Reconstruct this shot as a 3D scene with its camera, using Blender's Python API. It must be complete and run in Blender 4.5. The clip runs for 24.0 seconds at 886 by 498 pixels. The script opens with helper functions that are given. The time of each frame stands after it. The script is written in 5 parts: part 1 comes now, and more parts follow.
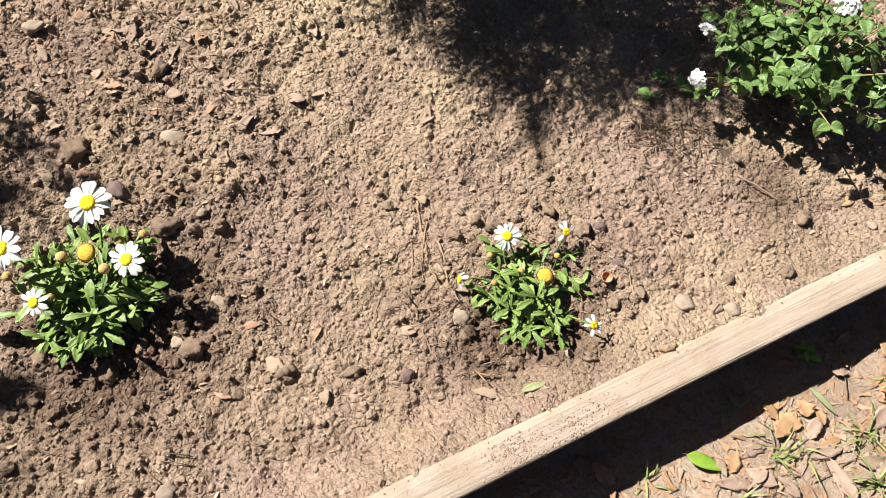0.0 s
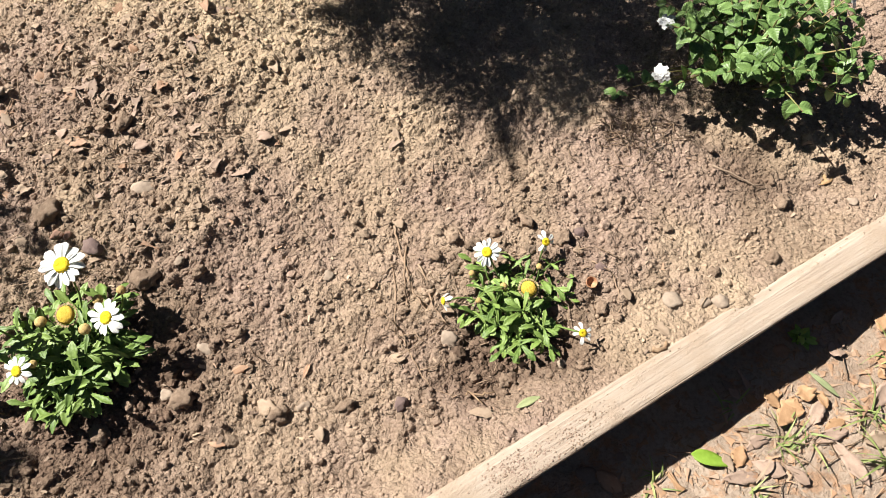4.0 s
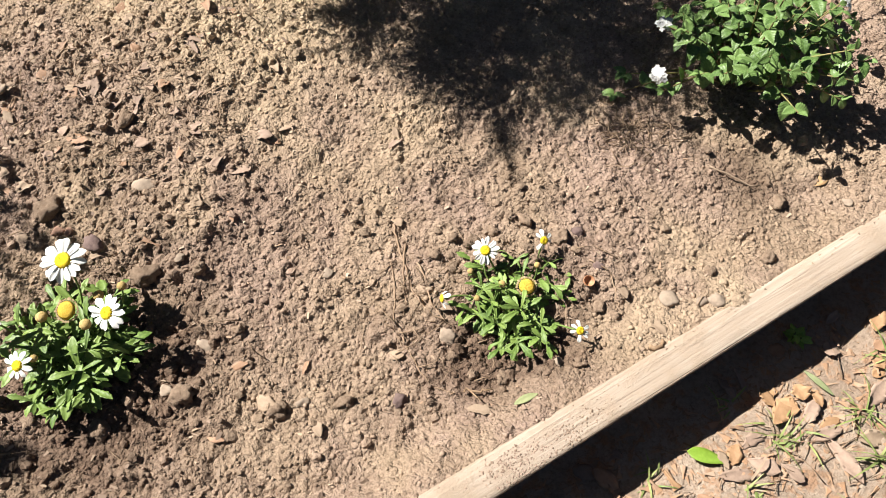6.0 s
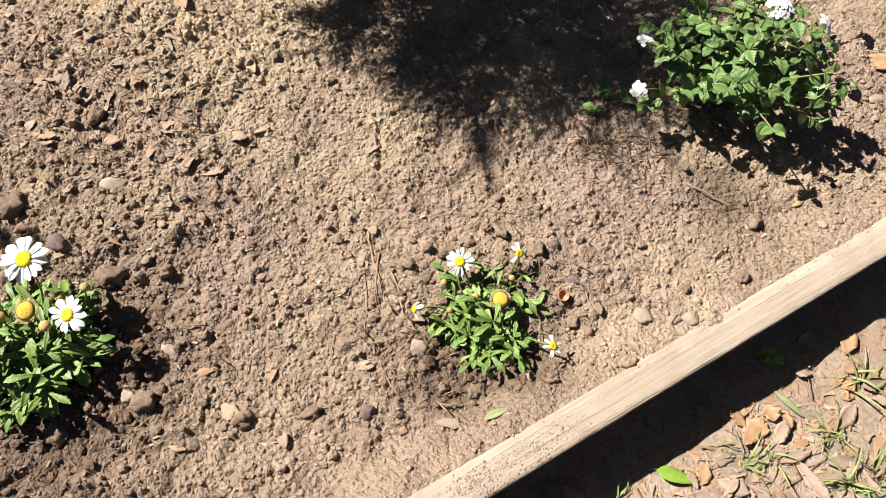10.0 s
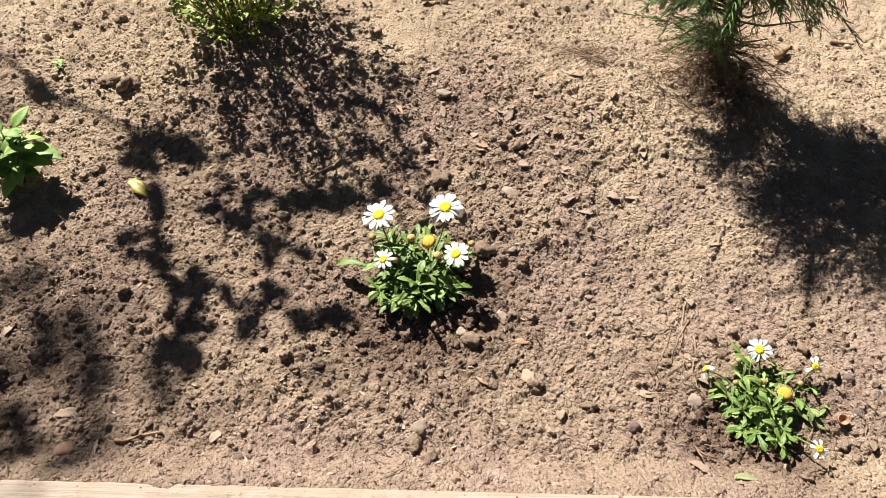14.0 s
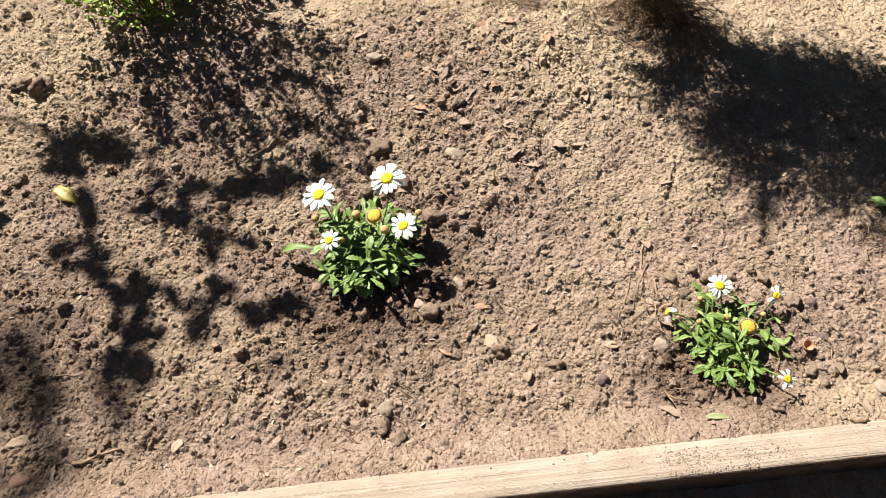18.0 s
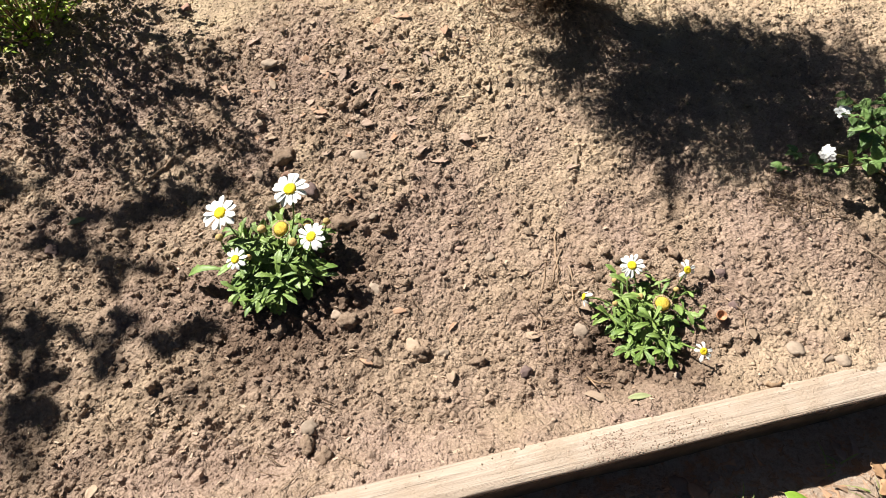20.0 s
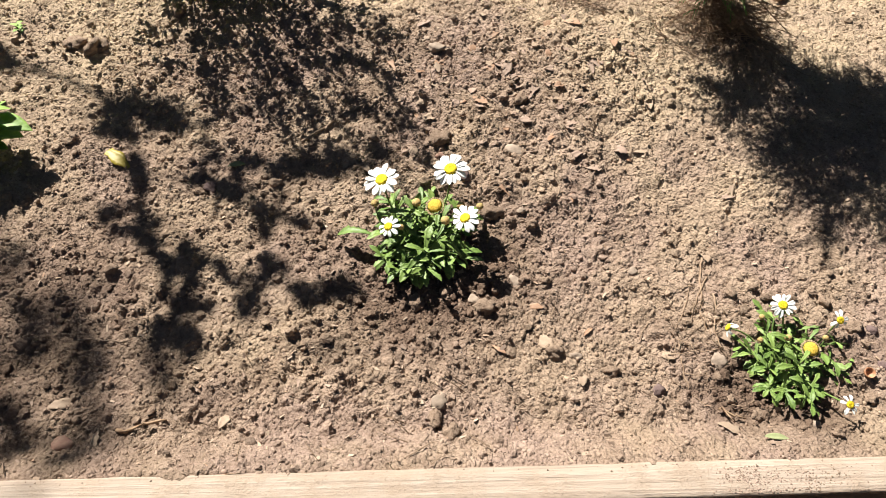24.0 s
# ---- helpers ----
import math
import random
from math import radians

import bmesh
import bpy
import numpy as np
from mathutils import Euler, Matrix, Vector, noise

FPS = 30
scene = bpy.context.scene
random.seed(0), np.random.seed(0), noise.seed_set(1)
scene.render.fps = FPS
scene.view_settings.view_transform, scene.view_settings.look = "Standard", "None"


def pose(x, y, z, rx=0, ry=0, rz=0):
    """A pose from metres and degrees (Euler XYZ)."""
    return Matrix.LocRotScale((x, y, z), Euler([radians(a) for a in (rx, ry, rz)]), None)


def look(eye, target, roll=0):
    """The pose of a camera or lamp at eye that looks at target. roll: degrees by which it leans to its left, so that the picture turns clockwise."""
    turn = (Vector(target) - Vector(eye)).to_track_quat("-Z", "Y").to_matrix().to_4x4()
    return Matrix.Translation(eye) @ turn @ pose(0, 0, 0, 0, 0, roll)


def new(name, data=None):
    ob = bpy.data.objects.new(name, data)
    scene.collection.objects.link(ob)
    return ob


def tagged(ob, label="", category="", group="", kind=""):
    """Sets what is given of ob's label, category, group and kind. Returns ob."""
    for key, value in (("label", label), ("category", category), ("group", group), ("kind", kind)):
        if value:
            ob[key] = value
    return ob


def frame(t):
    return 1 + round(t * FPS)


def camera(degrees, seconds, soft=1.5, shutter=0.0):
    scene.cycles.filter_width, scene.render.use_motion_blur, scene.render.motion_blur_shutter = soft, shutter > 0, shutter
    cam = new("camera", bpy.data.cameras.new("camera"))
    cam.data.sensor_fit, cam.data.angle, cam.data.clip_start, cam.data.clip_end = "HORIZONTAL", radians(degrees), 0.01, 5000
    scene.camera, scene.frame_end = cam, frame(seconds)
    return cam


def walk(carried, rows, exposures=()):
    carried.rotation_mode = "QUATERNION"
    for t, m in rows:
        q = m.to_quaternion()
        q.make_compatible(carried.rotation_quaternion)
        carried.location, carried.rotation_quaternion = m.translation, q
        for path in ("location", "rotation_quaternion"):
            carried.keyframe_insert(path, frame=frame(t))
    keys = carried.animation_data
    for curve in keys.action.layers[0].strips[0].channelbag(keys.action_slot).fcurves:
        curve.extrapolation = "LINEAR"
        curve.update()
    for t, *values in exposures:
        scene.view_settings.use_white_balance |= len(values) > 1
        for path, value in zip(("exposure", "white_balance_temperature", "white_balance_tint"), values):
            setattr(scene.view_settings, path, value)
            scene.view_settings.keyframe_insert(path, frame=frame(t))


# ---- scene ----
cam = camera(62.2, 24.0, soft=0.5)
PATH = [
    (0, (-0.046, -0.002, 1.062), (0.028, 0.953, -0.694), 4.3),
    (0.5, (-0.018, 0.016, 1.063), (0.056, 0.966, -0.695), -0.2),
    (1, (-0.015, 0.013, 1.059), (0.067, 0.972, -0.694), -0.6),
    (1.5, (-0.01, 0.021, 1.066), (0.067, 0.961, -0.698), -2.0),
    (3.5, (-0.011, 0.013, 1.059), (0.057, 0.993, -0.683), -2.2),
    (4, (-0.011, 0.015, 1.062), (0.06, 0.997, -0.679), -2.1),
    (4.5, (-0.01, 0.013, 1.063), (0.061, 1.009, -0.669), -1.9),
    (5, (-0.012, 0.015, 1.066), (0.074, 1.01, -0.667), -1.1),
    (5.5, (-0.014, 0.004, 1.068), (0.067, 1.031, -0.647), -1.2),
    (6, (-0.015, 0.001, 1.064), (0.065, 0.995, -0.67), -1.4),
    (6.5, (-0.019, 0.004, 1.061), (0.06, 0.993, -0.675), -1.4),
    (7, (-0.01, 0.009, 1.061), (0.105, 1.018, -0.662), -0.9),
    (7.5, (-0.007, 0.016, 1.06), (0.095, 1.016, -0.669), -0.7),
    (8, (-0.001, 0.011, 1.055), (0.103, 0.99, -0.686), -1.6),
    (8.5, (-0.008, -0.001, 1.06), (0.105, 0.992, -0.672), -1.3),
    (9, (-0.006, -0.003, 1.06), (0.111, 0.973, -0.682), -1.4),
    (9.5, (0.009, 0.01, 1.054), (0.151, 0.976, -0.692), 0.6),
    (10, (-0.008, 0.016, 1.054), (0.133, 1.015, -0.672), 3.3),
    (10.5, (-0.042, 0.01, 1.057), (0.091, 1.083, -0.626), 7.7),
    (11, (-0.085, -0.037, 1.058), (-0.2, 1.094, -0.588), 3.0),
    (11.5, (-0.135, -0.104, 1.071), (-0.411, 0.957, -0.602), 3.1),
    (13.5, (-0.161, -0.382, 1.129), (-0.703, 0.85, -0.35), -1.8),
    (14, (-0.089, -0.361, 1.129), (-0.667, 0.869, -0.339), 1.3),
    (14.5, (-0.082, -0.335, 1.148), (-0.688, 0.882, -0.319), -1.3),
    (15, (-0.084, -0.32, 1.143), (-0.585, 0.88, -0.376), -2.0),
    (15.5, (-0.086, -0.307, 1.137), (-0.606, 0.877, -0.389), -3.6),
    (16, (-0.086, -0.314, 1.13), (-0.616, 0.848, -0.409), -3.9),
    (16.5, (-0.073, -0.305, 1.121), (-0.611, 0.852, -0.419), -5.3),
    (17, (-0.068, -0.315, 1.125), (-0.589, 0.852, -0.414), -4.9),
    (17.5, (-0.075, -0.312, 1.122), (-0.594, 0.857, -0.416), -4.2),
    (18, (-0.071, -0.296, 1.114), (-0.542, 0.876, -0.436), -3.3),
    (18.5, (-0.044, -0.277, 1.104), (-0.433, 0.935, -0.439), -3.9),
    (20.5, (-0.03, -0.25, 1.105), (-0.339, 0.943, -0.47), -3.3),
    (21, (-0.035, -0.26, 1.101), (-0.353, 0.946, -0.462), -3.4),
    (21.5, (-0.036, -0.262, 1.102), (-0.344, 0.964, -0.448), -3.0),
    (22, (-0.04, -0.261, 1.107), (-0.348, 0.954, -0.451), -3.0),
    (22.5, (-0.035, -0.262, 1.108), (-0.338, 0.958, -0.448), -2.6),
    (23, (-0.049, -0.267, 1.104), (-0.37, 0.944, -0.455), -2.0),
    (23.5, (-0.083, -0.287, 1.101), (-0.462, 0.881, -0.477), -0.8),
    (24, (-0.182, -0.339, 1.089), (-0.64, 0.844, -0.457), 2.1),
]
walk(cam, [(t, look(eye, target, roll)) for t, eye, target, roll in PATH], exposures=[(0.0, 1.22), (12.0, 1.22), (14.0, 1.23), (24.0, 1.25)])

# ---------------------------------------------------------------- light
SHADOW = Vector((0.82, -0.43, -1.0))           # way in which sunlight falls, per metre of drop
to_sun = -SHADOW.normalized()
world = bpy.data.worlds.new("sky")
scene.world = world
world.use_nodes = True
wn = world.node_tree.nodes
sky = wn.new("ShaderNodeTexSky")
sky.sky_type = "NISHITA"
sky.sun_disc = False
sky.sun_elevation = math.asin(to_sun.z)
sky.sun_rotation = math.atan2(to_sun.x, to_sun.y)
wn["Background"].inputs["Strength"].default_value = 0.0125
world.node_tree.links.new(sky.outputs["Color"], wn["Background"].inputs["Color"])
sun = new("sun", bpy.data.lights.new("sun", "SUN"))
sun.data.energy = 5.0
sun.data.angle = radians(0.53)
sun.data.color = (1.0, 0.96, 0.875)
sun.matrix_world = look((-3, 1, 4), Vector((-3, 1, 4)) + SHADOW)


# ---------------------------------------------------------------- materials
class Nodes:
    """A small wrapper to write node materials in a few lines."""

    def __init__(self, name):
        self.mat = bpy.data.materials.new(name)
        self.mat.use_nodes = True
        self.t = self.mat.node_tree
        self.b = self.t.nodes["Principled BSDF"]

    def put(self, socket, value):
        if isinstance(value, bpy.types.NodeSocket):
            self.t.links.new(value, socket)
        elif isinstance(value, tuple) and len(value) == 3 and socket.type == "RGBA":
            socket.default_value = (*value, 1)
        else:
            socket.default_value = value

    def set(self, **kw):
        for k, v in kw.items():
            self.put(self.b.inputs[k.replace("_", " ")], v)
        return self

    def coords(self, scale=(1, 1, 1)):
        tc = self.t.nodes.new("ShaderNodeTexCoord")
        mp = self.t.nodes.new("ShaderNodeMapping")
        mp.inputs["Scale"].default_value = scale
        self.t.links.new(tc.outputs["Object"], mp.inputs["Vector"])
        return mp.outputs["Vector"]

    def noise(self, scale, detail=4, rough=0.6, vec=None, distort=0.0):
        n = self.t.nodes.new("ShaderNodeTexNoise")
        n.inputs["Scale"].default_value = scale
        n.inputs["Detail"].default_value = detail
        n.inputs["Roughness"].default_value = rough
        n.inputs["Distortion"].default_value = distort
        if vec is not None:
            self.t.links.new(vec, n.inputs["Vector"])
        return n.outputs["Fac"]

    def voronoi(self, scale, vec=None, feature="F1"):
        n = self.t.nodes.new("ShaderNodeTexVoronoi")
        n.feature = feature
        n.inputs["Scale"].default_value = scale
        if vec is not None:
            self.t.links.new(vec, n.inputs["Vector"])
        return n.outputs["Distance"]

    def ramp(self, fac, *stops):
        n = self.t.nodes.new("ShaderNodeValToRGB")
        e = n.color_ramp.elements
        while len(e) < len(stops):
            e.new(0.5)
        for el, (p, c) in zip(e, stops):
            el.position = p
            el.color = (*c, 1) if isinstance(c, tuple) else (c, c, c, 1)
        self.put(n.inputs["Fac"], fac)
        return n.outputs["Color"]

    def mix(self, fac, a, b, blend="MIX"):
        n = self.t.nodes.new("ShaderNodeMix")
        n.data_type = "RGBA"
        n.blend_type = blend
        self.put(n.inputs[0], fac)
        self.put(n.inputs[6], a)
        self.put(n.inputs[7], b)
        return n.outputs[2]

    def maths(self, op, a, b=0.0):
        n = self.t.nodes.new("ShaderNodeMath")
        n.operation = op
        self.put(n.inputs[0], a)
        self.put(n.inputs[1], b)
        return n.outputs[0]

    def attr(self, name):
        n = self.t.nodes.new("ShaderNodeAttribute")
        n.attribute_name = name
        return n.outputs["Fac"]

    def random(self):
        return self.t.nodes.new("ShaderNodeObjectInfo").outputs["Random"]

    def island(self):
        return self.t.nodes.new("ShaderNodeNewGeometry").outputs["Random Per Island"]

    def bump(self, height, strength=0.5, distance=0.002):
        n = self.t.nodes.new("ShaderNodeBump")
        n.inputs["Strength"].default_value = strength
        n.inputs["Distance"].default_value = distance
        self.t.links.new(height, n.inputs["Height"])
        self.t.links.new(n.outputs["Normal"], self.b.inputs["Normal"])
        return self


def soil_colour(n):
    """Dry sandy loam in patches, with darker crumbs; dampness and sand come from the ground."""
    v = n.coords()
    fine = n.noise(150, 5, 0.7, v)
    mid = n.ramp(n.noise(22, 4, 0.6, v), (0.35, 0.0), (0.7, 1.0))
    dry = n.mix(mid, (0.305, 0.222, 0.158), (0.405, 0.302, 0.220))
    mauve = n.mix(mid, (0.285, 0.201, 0.158), (0.385, 0.280, 0.226))
    dry = n.mix(n.ramp(n.noise(4.2, 4, 0.6, v), (0.42, 0.0), (0.60, 1.0)), dry, mauve)
    dry = n.mix(n.ramp(fine, (0.36, 0.65), (0.52, 0.0)), dry, (0.19, 0.130, 0.092))
    dry = n.mix(n.ramp(n.noise(300, 3, 0.6, v), (0.54, 0.0), (0.66, 0.4)), dry, (0.47, 0.365, 0.272))
    sand = n.mix(n.ramp(fine, (0.3, 0.5), (0.6, 0.0)), (0.49, 0.378, 0.262), (0.34, 0.250, 0.165))
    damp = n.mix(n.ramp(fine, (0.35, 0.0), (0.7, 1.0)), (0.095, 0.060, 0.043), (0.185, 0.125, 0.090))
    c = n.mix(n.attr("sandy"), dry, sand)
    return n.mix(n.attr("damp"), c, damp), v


def granules(n, v, scale):
    """The height of close-packed rounded granules."""
    d = n.voronoi(scale, v)
    return n.maths("SUBTRACT", 1.0, n.maths("MULTIPLY", d, d))


def make_soil():
    n = Nodes("soil")
    c, v = soil_colour(n)
    n.set(Base_Color=c, Roughness=0.95)
    n.b.inputs["Specular IOR Level"].default_value = 0.15
    w = n.t.nodes.new("ShaderNodeVectorMath")
    w.operation = "MULTIPLY_ADD"
    n.t.links.new(n.mix(1.0, n.noise(95, 3, 0.7, v), (0.5, 0.5, 0.5), "SUBTRACT"), w.inputs[0])
    w.inputs[1].default_value = (0.012, -0.012, 0.008)
    n.t.links.new(v, w.inputs[2])
    h = n.maths("ADD", granules(n, w.outputs[0], 150), n.maths("MULTIPLY", granules(n, w.outputs[0], 290), 0.5))
    h = n.maths("ADD", h, n.maths("MULTIPLY", n.noise(210, 4, 0.7, v), 0.9))
    return n.bump(h, 1.0, 0.0047).mat


def make_crumb(name, dark, light, bump):
    """Loose earth: the soil's own colour, each crumb a little darker or paler."""
    n = Nodes(name)
    c, v = soil_colour(n)
    c = n.mix(1.0, c, n.ramp(n.island(), (0.0, dark), (0.6, 1.0), (1.0, light)), "MULTIPLY")
    n.set(Base_Color=c, Roughness=0.95)
    n.b.inputs["Specular IOR Level"].default_value = 0.15
    return n.bump(n.noise(260, 5, 0.75, v), 1.0, bump).mat


def make_litter_ground():
    n = Nodes("bare_ground")
    v = n.coords()
    c = n.mix(n.ramp(n.noise(9, 5, 0.6, v), (0.35, 0.0), (0.65, 1.0)), (0.33, 0.242, 0.182), (0.43, 0.335, 0.262))
    c = n.mix(n.ramp(n.noise(34, 4, 0.65, v), (0.52, 0.0), (0.62, 0.7)), c, (0.40, 0.215, 0.115))
    c = n.mix(n.ramp(n.noise(150, 5, 0.7, v), (0.3, 0.7), (0.55, 0.0)), c, (0.18, 0.12, 0.08))
    n.set(Base_Color=c, Roughness=0.95)
    return n.bump(n.noise(150, 6, 0.75, v), 1.0, 0.006).mat


def make_timber():
    n = Nodes("weathered_timber")
    grain = n.noise(1.0, 6, 0.7, n.coords((2.2, 110, 110)), 0.8)
    split = n.noise(1.0, 3, 0.5, n.coords((1.6, 190, 60)), 0.3)
    c = n.ramp(grain, (0.30, (0.20, 0.155, 0.122)), (0.44, (0.335, 0.264, 0.208)), (0.64, (0.445, 0.368, 0.302)))
    c = n.mix(n.ramp(split, (0.27, 0.9), (0.34, 0.0)), c, (0.15, 0.108, 0.076))
    v = n.coords()
    dust = n.ramp(n.noise(14, 6, 0.7, v), (0.44, 0.0), (0.62, 0.85))
    c = n.mix(dust, c, n.mix(n.noise(260, 4, 0.7, v), (0.30, 0.222, 0.162), (0.44, 0.342, 0.262)))
    n.set(Base_Color=c, Roughness=0.92)
    h = n.maths("ADD", n.maths("MULTIPLY", grain, 1.2), n.maths("MULTIPLY", n.noise(280, 5, 0.75, v), n.maths("ADD", dust, 0.3)))
    h = n.maths("SUBTRACT", h, n.ramp(split, (0.25, 0.7), (0.33, 0.0)))
    return n.bump(h, 1.0, 0.0022).mat


def make_leaf(name, dark, light, rough=0.45, vein=60, trans=0.25, wave=0.5, each=False, ribs=0):
    n = Nodes(name)
    v = n.coords()
    r = n.island() if each else n.random()
    c = n.mix(r, dark, light)
    c = n.mix(n.ramp(n.noise(vein, 3, 0.6, v), (0.4, 0.0), (0.7, 0.45)), c, tuple(min(1, x * 1.5 + 0.01) for x in light))
    n.set(Base_Color=c, Roughness=rough)
    h = n.noise(vein * 2.5, 3, 0.5, v)
    if ribs:
        xyz = n.t.nodes.new("ShaderNodeSeparateXYZ")
        n.t.links.new(v, xyz.inputs[0])
        side = n.maths("ABSOLUTE", xyz.outputs["X"])
        rib = n.maths("ABSOLUTE", n.maths("SINE", n.maths("MULTIPLY", n.maths("SUBTRACT", xyz.outputs["Y"], n.maths("MULTIPLY", side, 0.8)), ribs)))
        h = n.maths("ADD", n.maths("MULTIPLY", h, 0.3), n.maths("MULTIPLY", rib, n.ramp(side, (0.0, 0.0), (0.06, 1.0))))
    n.bump(h, wave, 0.0006 if ribs else 0.002)
    t = n.t.nodes.new("ShaderNodeBsdfTranslucent")
    n.put(t.inputs["Color"], n.mix(0.5, c, (0.25, 0.42, 0.03)))
    m = n.t.nodes.new("ShaderNodeMixShader")
    m.inputs[0].default_value = trans
    n.t.links.new(n.b.outputs[0], m.inputs[1])
    n.t.links.new(t.outputs[0], m.inputs[2])
    n.t.links.new(m.outputs[0], n.t.nodes["Material Output"].inputs["Surface"])
    return n.mat


def make_plain(name, a, b, rough=0.8, scale=60, bump=0.4, dist=0.001, rnd=True, spec=0.3):
    n = Nodes(name)
    v = n.coords()
    c = n.mix(n.ramp(n.noise(scale, 5, 0.65, v), (0.35, 0.0), (0.65, 1.0)), a, b)
    if rnd:
        c = n.mix(n.maths("MULTIPLY", n.random(), 0.45), c, tuple(x * 0.45 for x in a))
    n.set(Base_Color=c, Roughness=rough)
    n.b.inputs["Specular IOR Level"].default_value = spec
    return n.bump(n.noise(scale * 3, 5, 0.65, v), bump, dist).mat


SOIL, LITTER_GROUND, TIMBER = make_soil(), make_litter_ground(), make_timber()
CLOD, GRAIN = make_crumb("clod", 0.66, 1.05, 0.003), make_crumb("soil_grain", 0.66, 1.10, 0.001)
# Stained wood, with the shade below the top board put into its colour.
TIMBER_DARK = make_plain("shaded_timber", (0.07, 0.05, 0.036), (0.13, 0.095, 0.07), 0.9, 30, 0.6, 0.002, False)
DAISY_LEAF = make_leaf("daisy_leaf", (0.075, 0.140, 0.026), (0.235, 0.335, 0.080), 0.5, 6, 0.22, 0.3)
DAISY_STEM = make_plain("green_stem", (0.10, 0.17, 0.035), (0.16, 0.22, 0.06), 0.6, 90)
PETAL = make_leaf("white_petal", (0.80, 0.80, 0.78), (0.86, 0.86, 0.84), 0.6, 4, 0.2, 0.2)
DISC = make_plain("yellow_disc", (0.88, 0.60, 0.01), (0.92, 0.72, 0.04), 0.8, 420, 1.0, 0.002, False)
DISC_OLD = make_plain("old_yellow_disc", (0.62, 0.39, 0.04), (0.78, 0.55, 0.09), 0.85, 380, 1.0, 0.002, False)
BUD = make_plain("tan_bud", (0.42, 0.28, 0.10), (0.55, 0.42, 0.18), 0.8, 300, 0.9, 0.001)
WITHERED = make_plain("withered_petal", (0.36, 0.25, 0.13), (0.52, 0.40, 0.26), 0.9, 120)
LANTANA_LEAF = make_leaf("lantana_leaf", (0.060, 0.120, 0.030), (0.205, 0.320, 0.100), 0.42, 7, 0.28, 0.6, ribs=20)
LANTANA_STEM = make_plain("lantana_stem", (0.26, 0.19, 0.09), (0.20, 0.22, 0.07), 0.7, 80)
FLORET = make_leaf("white_floret", (0.76, 0.76, 0.80), (0.85, 0.85, 0.86), 0.6, 4, 0.2, 0.2)
CONIFER_GREEN = make_leaf("conifer_spray", (0.045, 0.100, 0.022), (0.120, 0.215, 0.045), 0.55, 60, 0.15)
BARK = make_plain("bark", (0.10, 0.066, 0.043), (0.22, 0.15, 0.10), 0.95, 55, 1.0, 0.004)
DRY_TWIG = make_plain("dry_twig", (0.20, 0.125, 0.075), (0.36, 0.25, 0.16), 0.9, 90)
BOX_LEAF = make_leaf("box_leaf", (0.16, 0.27, 0.025), (0.44, 0.53, 0.06), 0.45, 60, 0.3, 0.3, True)
BROAD_LEAF = make_leaf("broad_leaf", (0.18, 0.32, 0.055), (0.33, 0.48, 0.11), 0.55, 5, 0.32, 0.4, ribs=18)
TREE_LEAF = make_leaf("tree_leaf", (0.04, 0.10, 0.02), (0.08, 0.17, 0.03), 0.4, 5, 0.2)
GREEN_FALLEN = make_leaf("fallen_green_leaf", (0.17, 0.28, 0.03), (0.25, 0.38, 0.06), 0.4, 40, 0.15)
YELLOW_FALLEN = make_leaf("fallen_yellow_leaf", (0.28, 0.225, 0.018), (0.34, 0.26, 0.03), 0.5, 40, 0.2)
OCHRE_LEAF = make_plain("ochre_leaf", (0.34, 0.21, 0.105), (0.44, 0.295, 0.165), 0.6, 45, 0.5, 0.002)
DULL_LEAF = make_plain("withered_green_leaf", (0.25, 0.28, 0.13), (0.38, 0.40, 0.22), 0.6, 45, 0.5, 0.002)
STIFF_LEAF = make_plain("grey_green_leaf", (0.15, 0.18, 0.085), (0.24, 0.26, 0.14), 0.6, 45, 0.5, 0.002)
DRY_LEAF = make_plain("dry_leaf", (0.28, 0.20, 0.14), (0.41, 0.31, 0.228), 0.75, 45, 0.6, 0.002)
ROOT = make_plain("tan_root", (0.26, 0.175, 0.115), (0.37, 0.265, 0.185), 0.9, 90)
ORANGE_LEAF = make_plain("orange_leaf", (0.31, 0.18, 0.095), (0.47, 0.29, 0.165), 0.65, 45, 0.5, 0.002)
PINK_LEAF = make_plain("pinkish_leaf", (0.28, 0.195, 0.148), (0.42, 0.305, 0.240), 0.75, 45, 0.6, 0.002)
RUST_LEAF = make_plain("rust_leaf", (0.28, 0.160, 0.098), (0.41, 0.262, 0.172), 0.6, 45, 0.6, 0.002)
GRASS = make_leaf("grass_blade", (0.14, 0.21, 0.055), (0.32, 0.35, 0.13), 0.5, 70, 0.25)
STONE = make_plain("tan_stone", (0.28, 0.213, 0.162), (0.38, 0.30, 0.235), 0.9, 70, 0.5, 0.002)
RED_STONE = make_plain("red_stone", (0.29, 0.165, 0.120), (0.41, 0.255, 0.19), 0.85, 70, 0.5, 0.002)
DARK_STONE = make_plain("dark_stone", (0.12, 0.08, 0.075), (0.20, 0.14, 0.125), 0.9, 90, 0.7, 0.002)
BROWN_CLOD = make_plain("brown_clod", (0.23, 0.158, 0.112), (0.36, 0.262, 0.19), 0.95, 130, 1.0, 0.004)
def make_scrap():
    n = Nodes("leaf_scrap")
    r = n.island()
    c = n.mix(r, (0.20, 0.13, 0.085), (0.39, 0.285, 0.21))
    c = n.mix(n.ramp(n.noise(60, 3, 0.6, n.coords()), (0.4, 0.0), (0.6, 0.6)), c, (0.42, 0.23, 0.12))
    return n.set(Base_Color=c, Roughness=0.8).mat


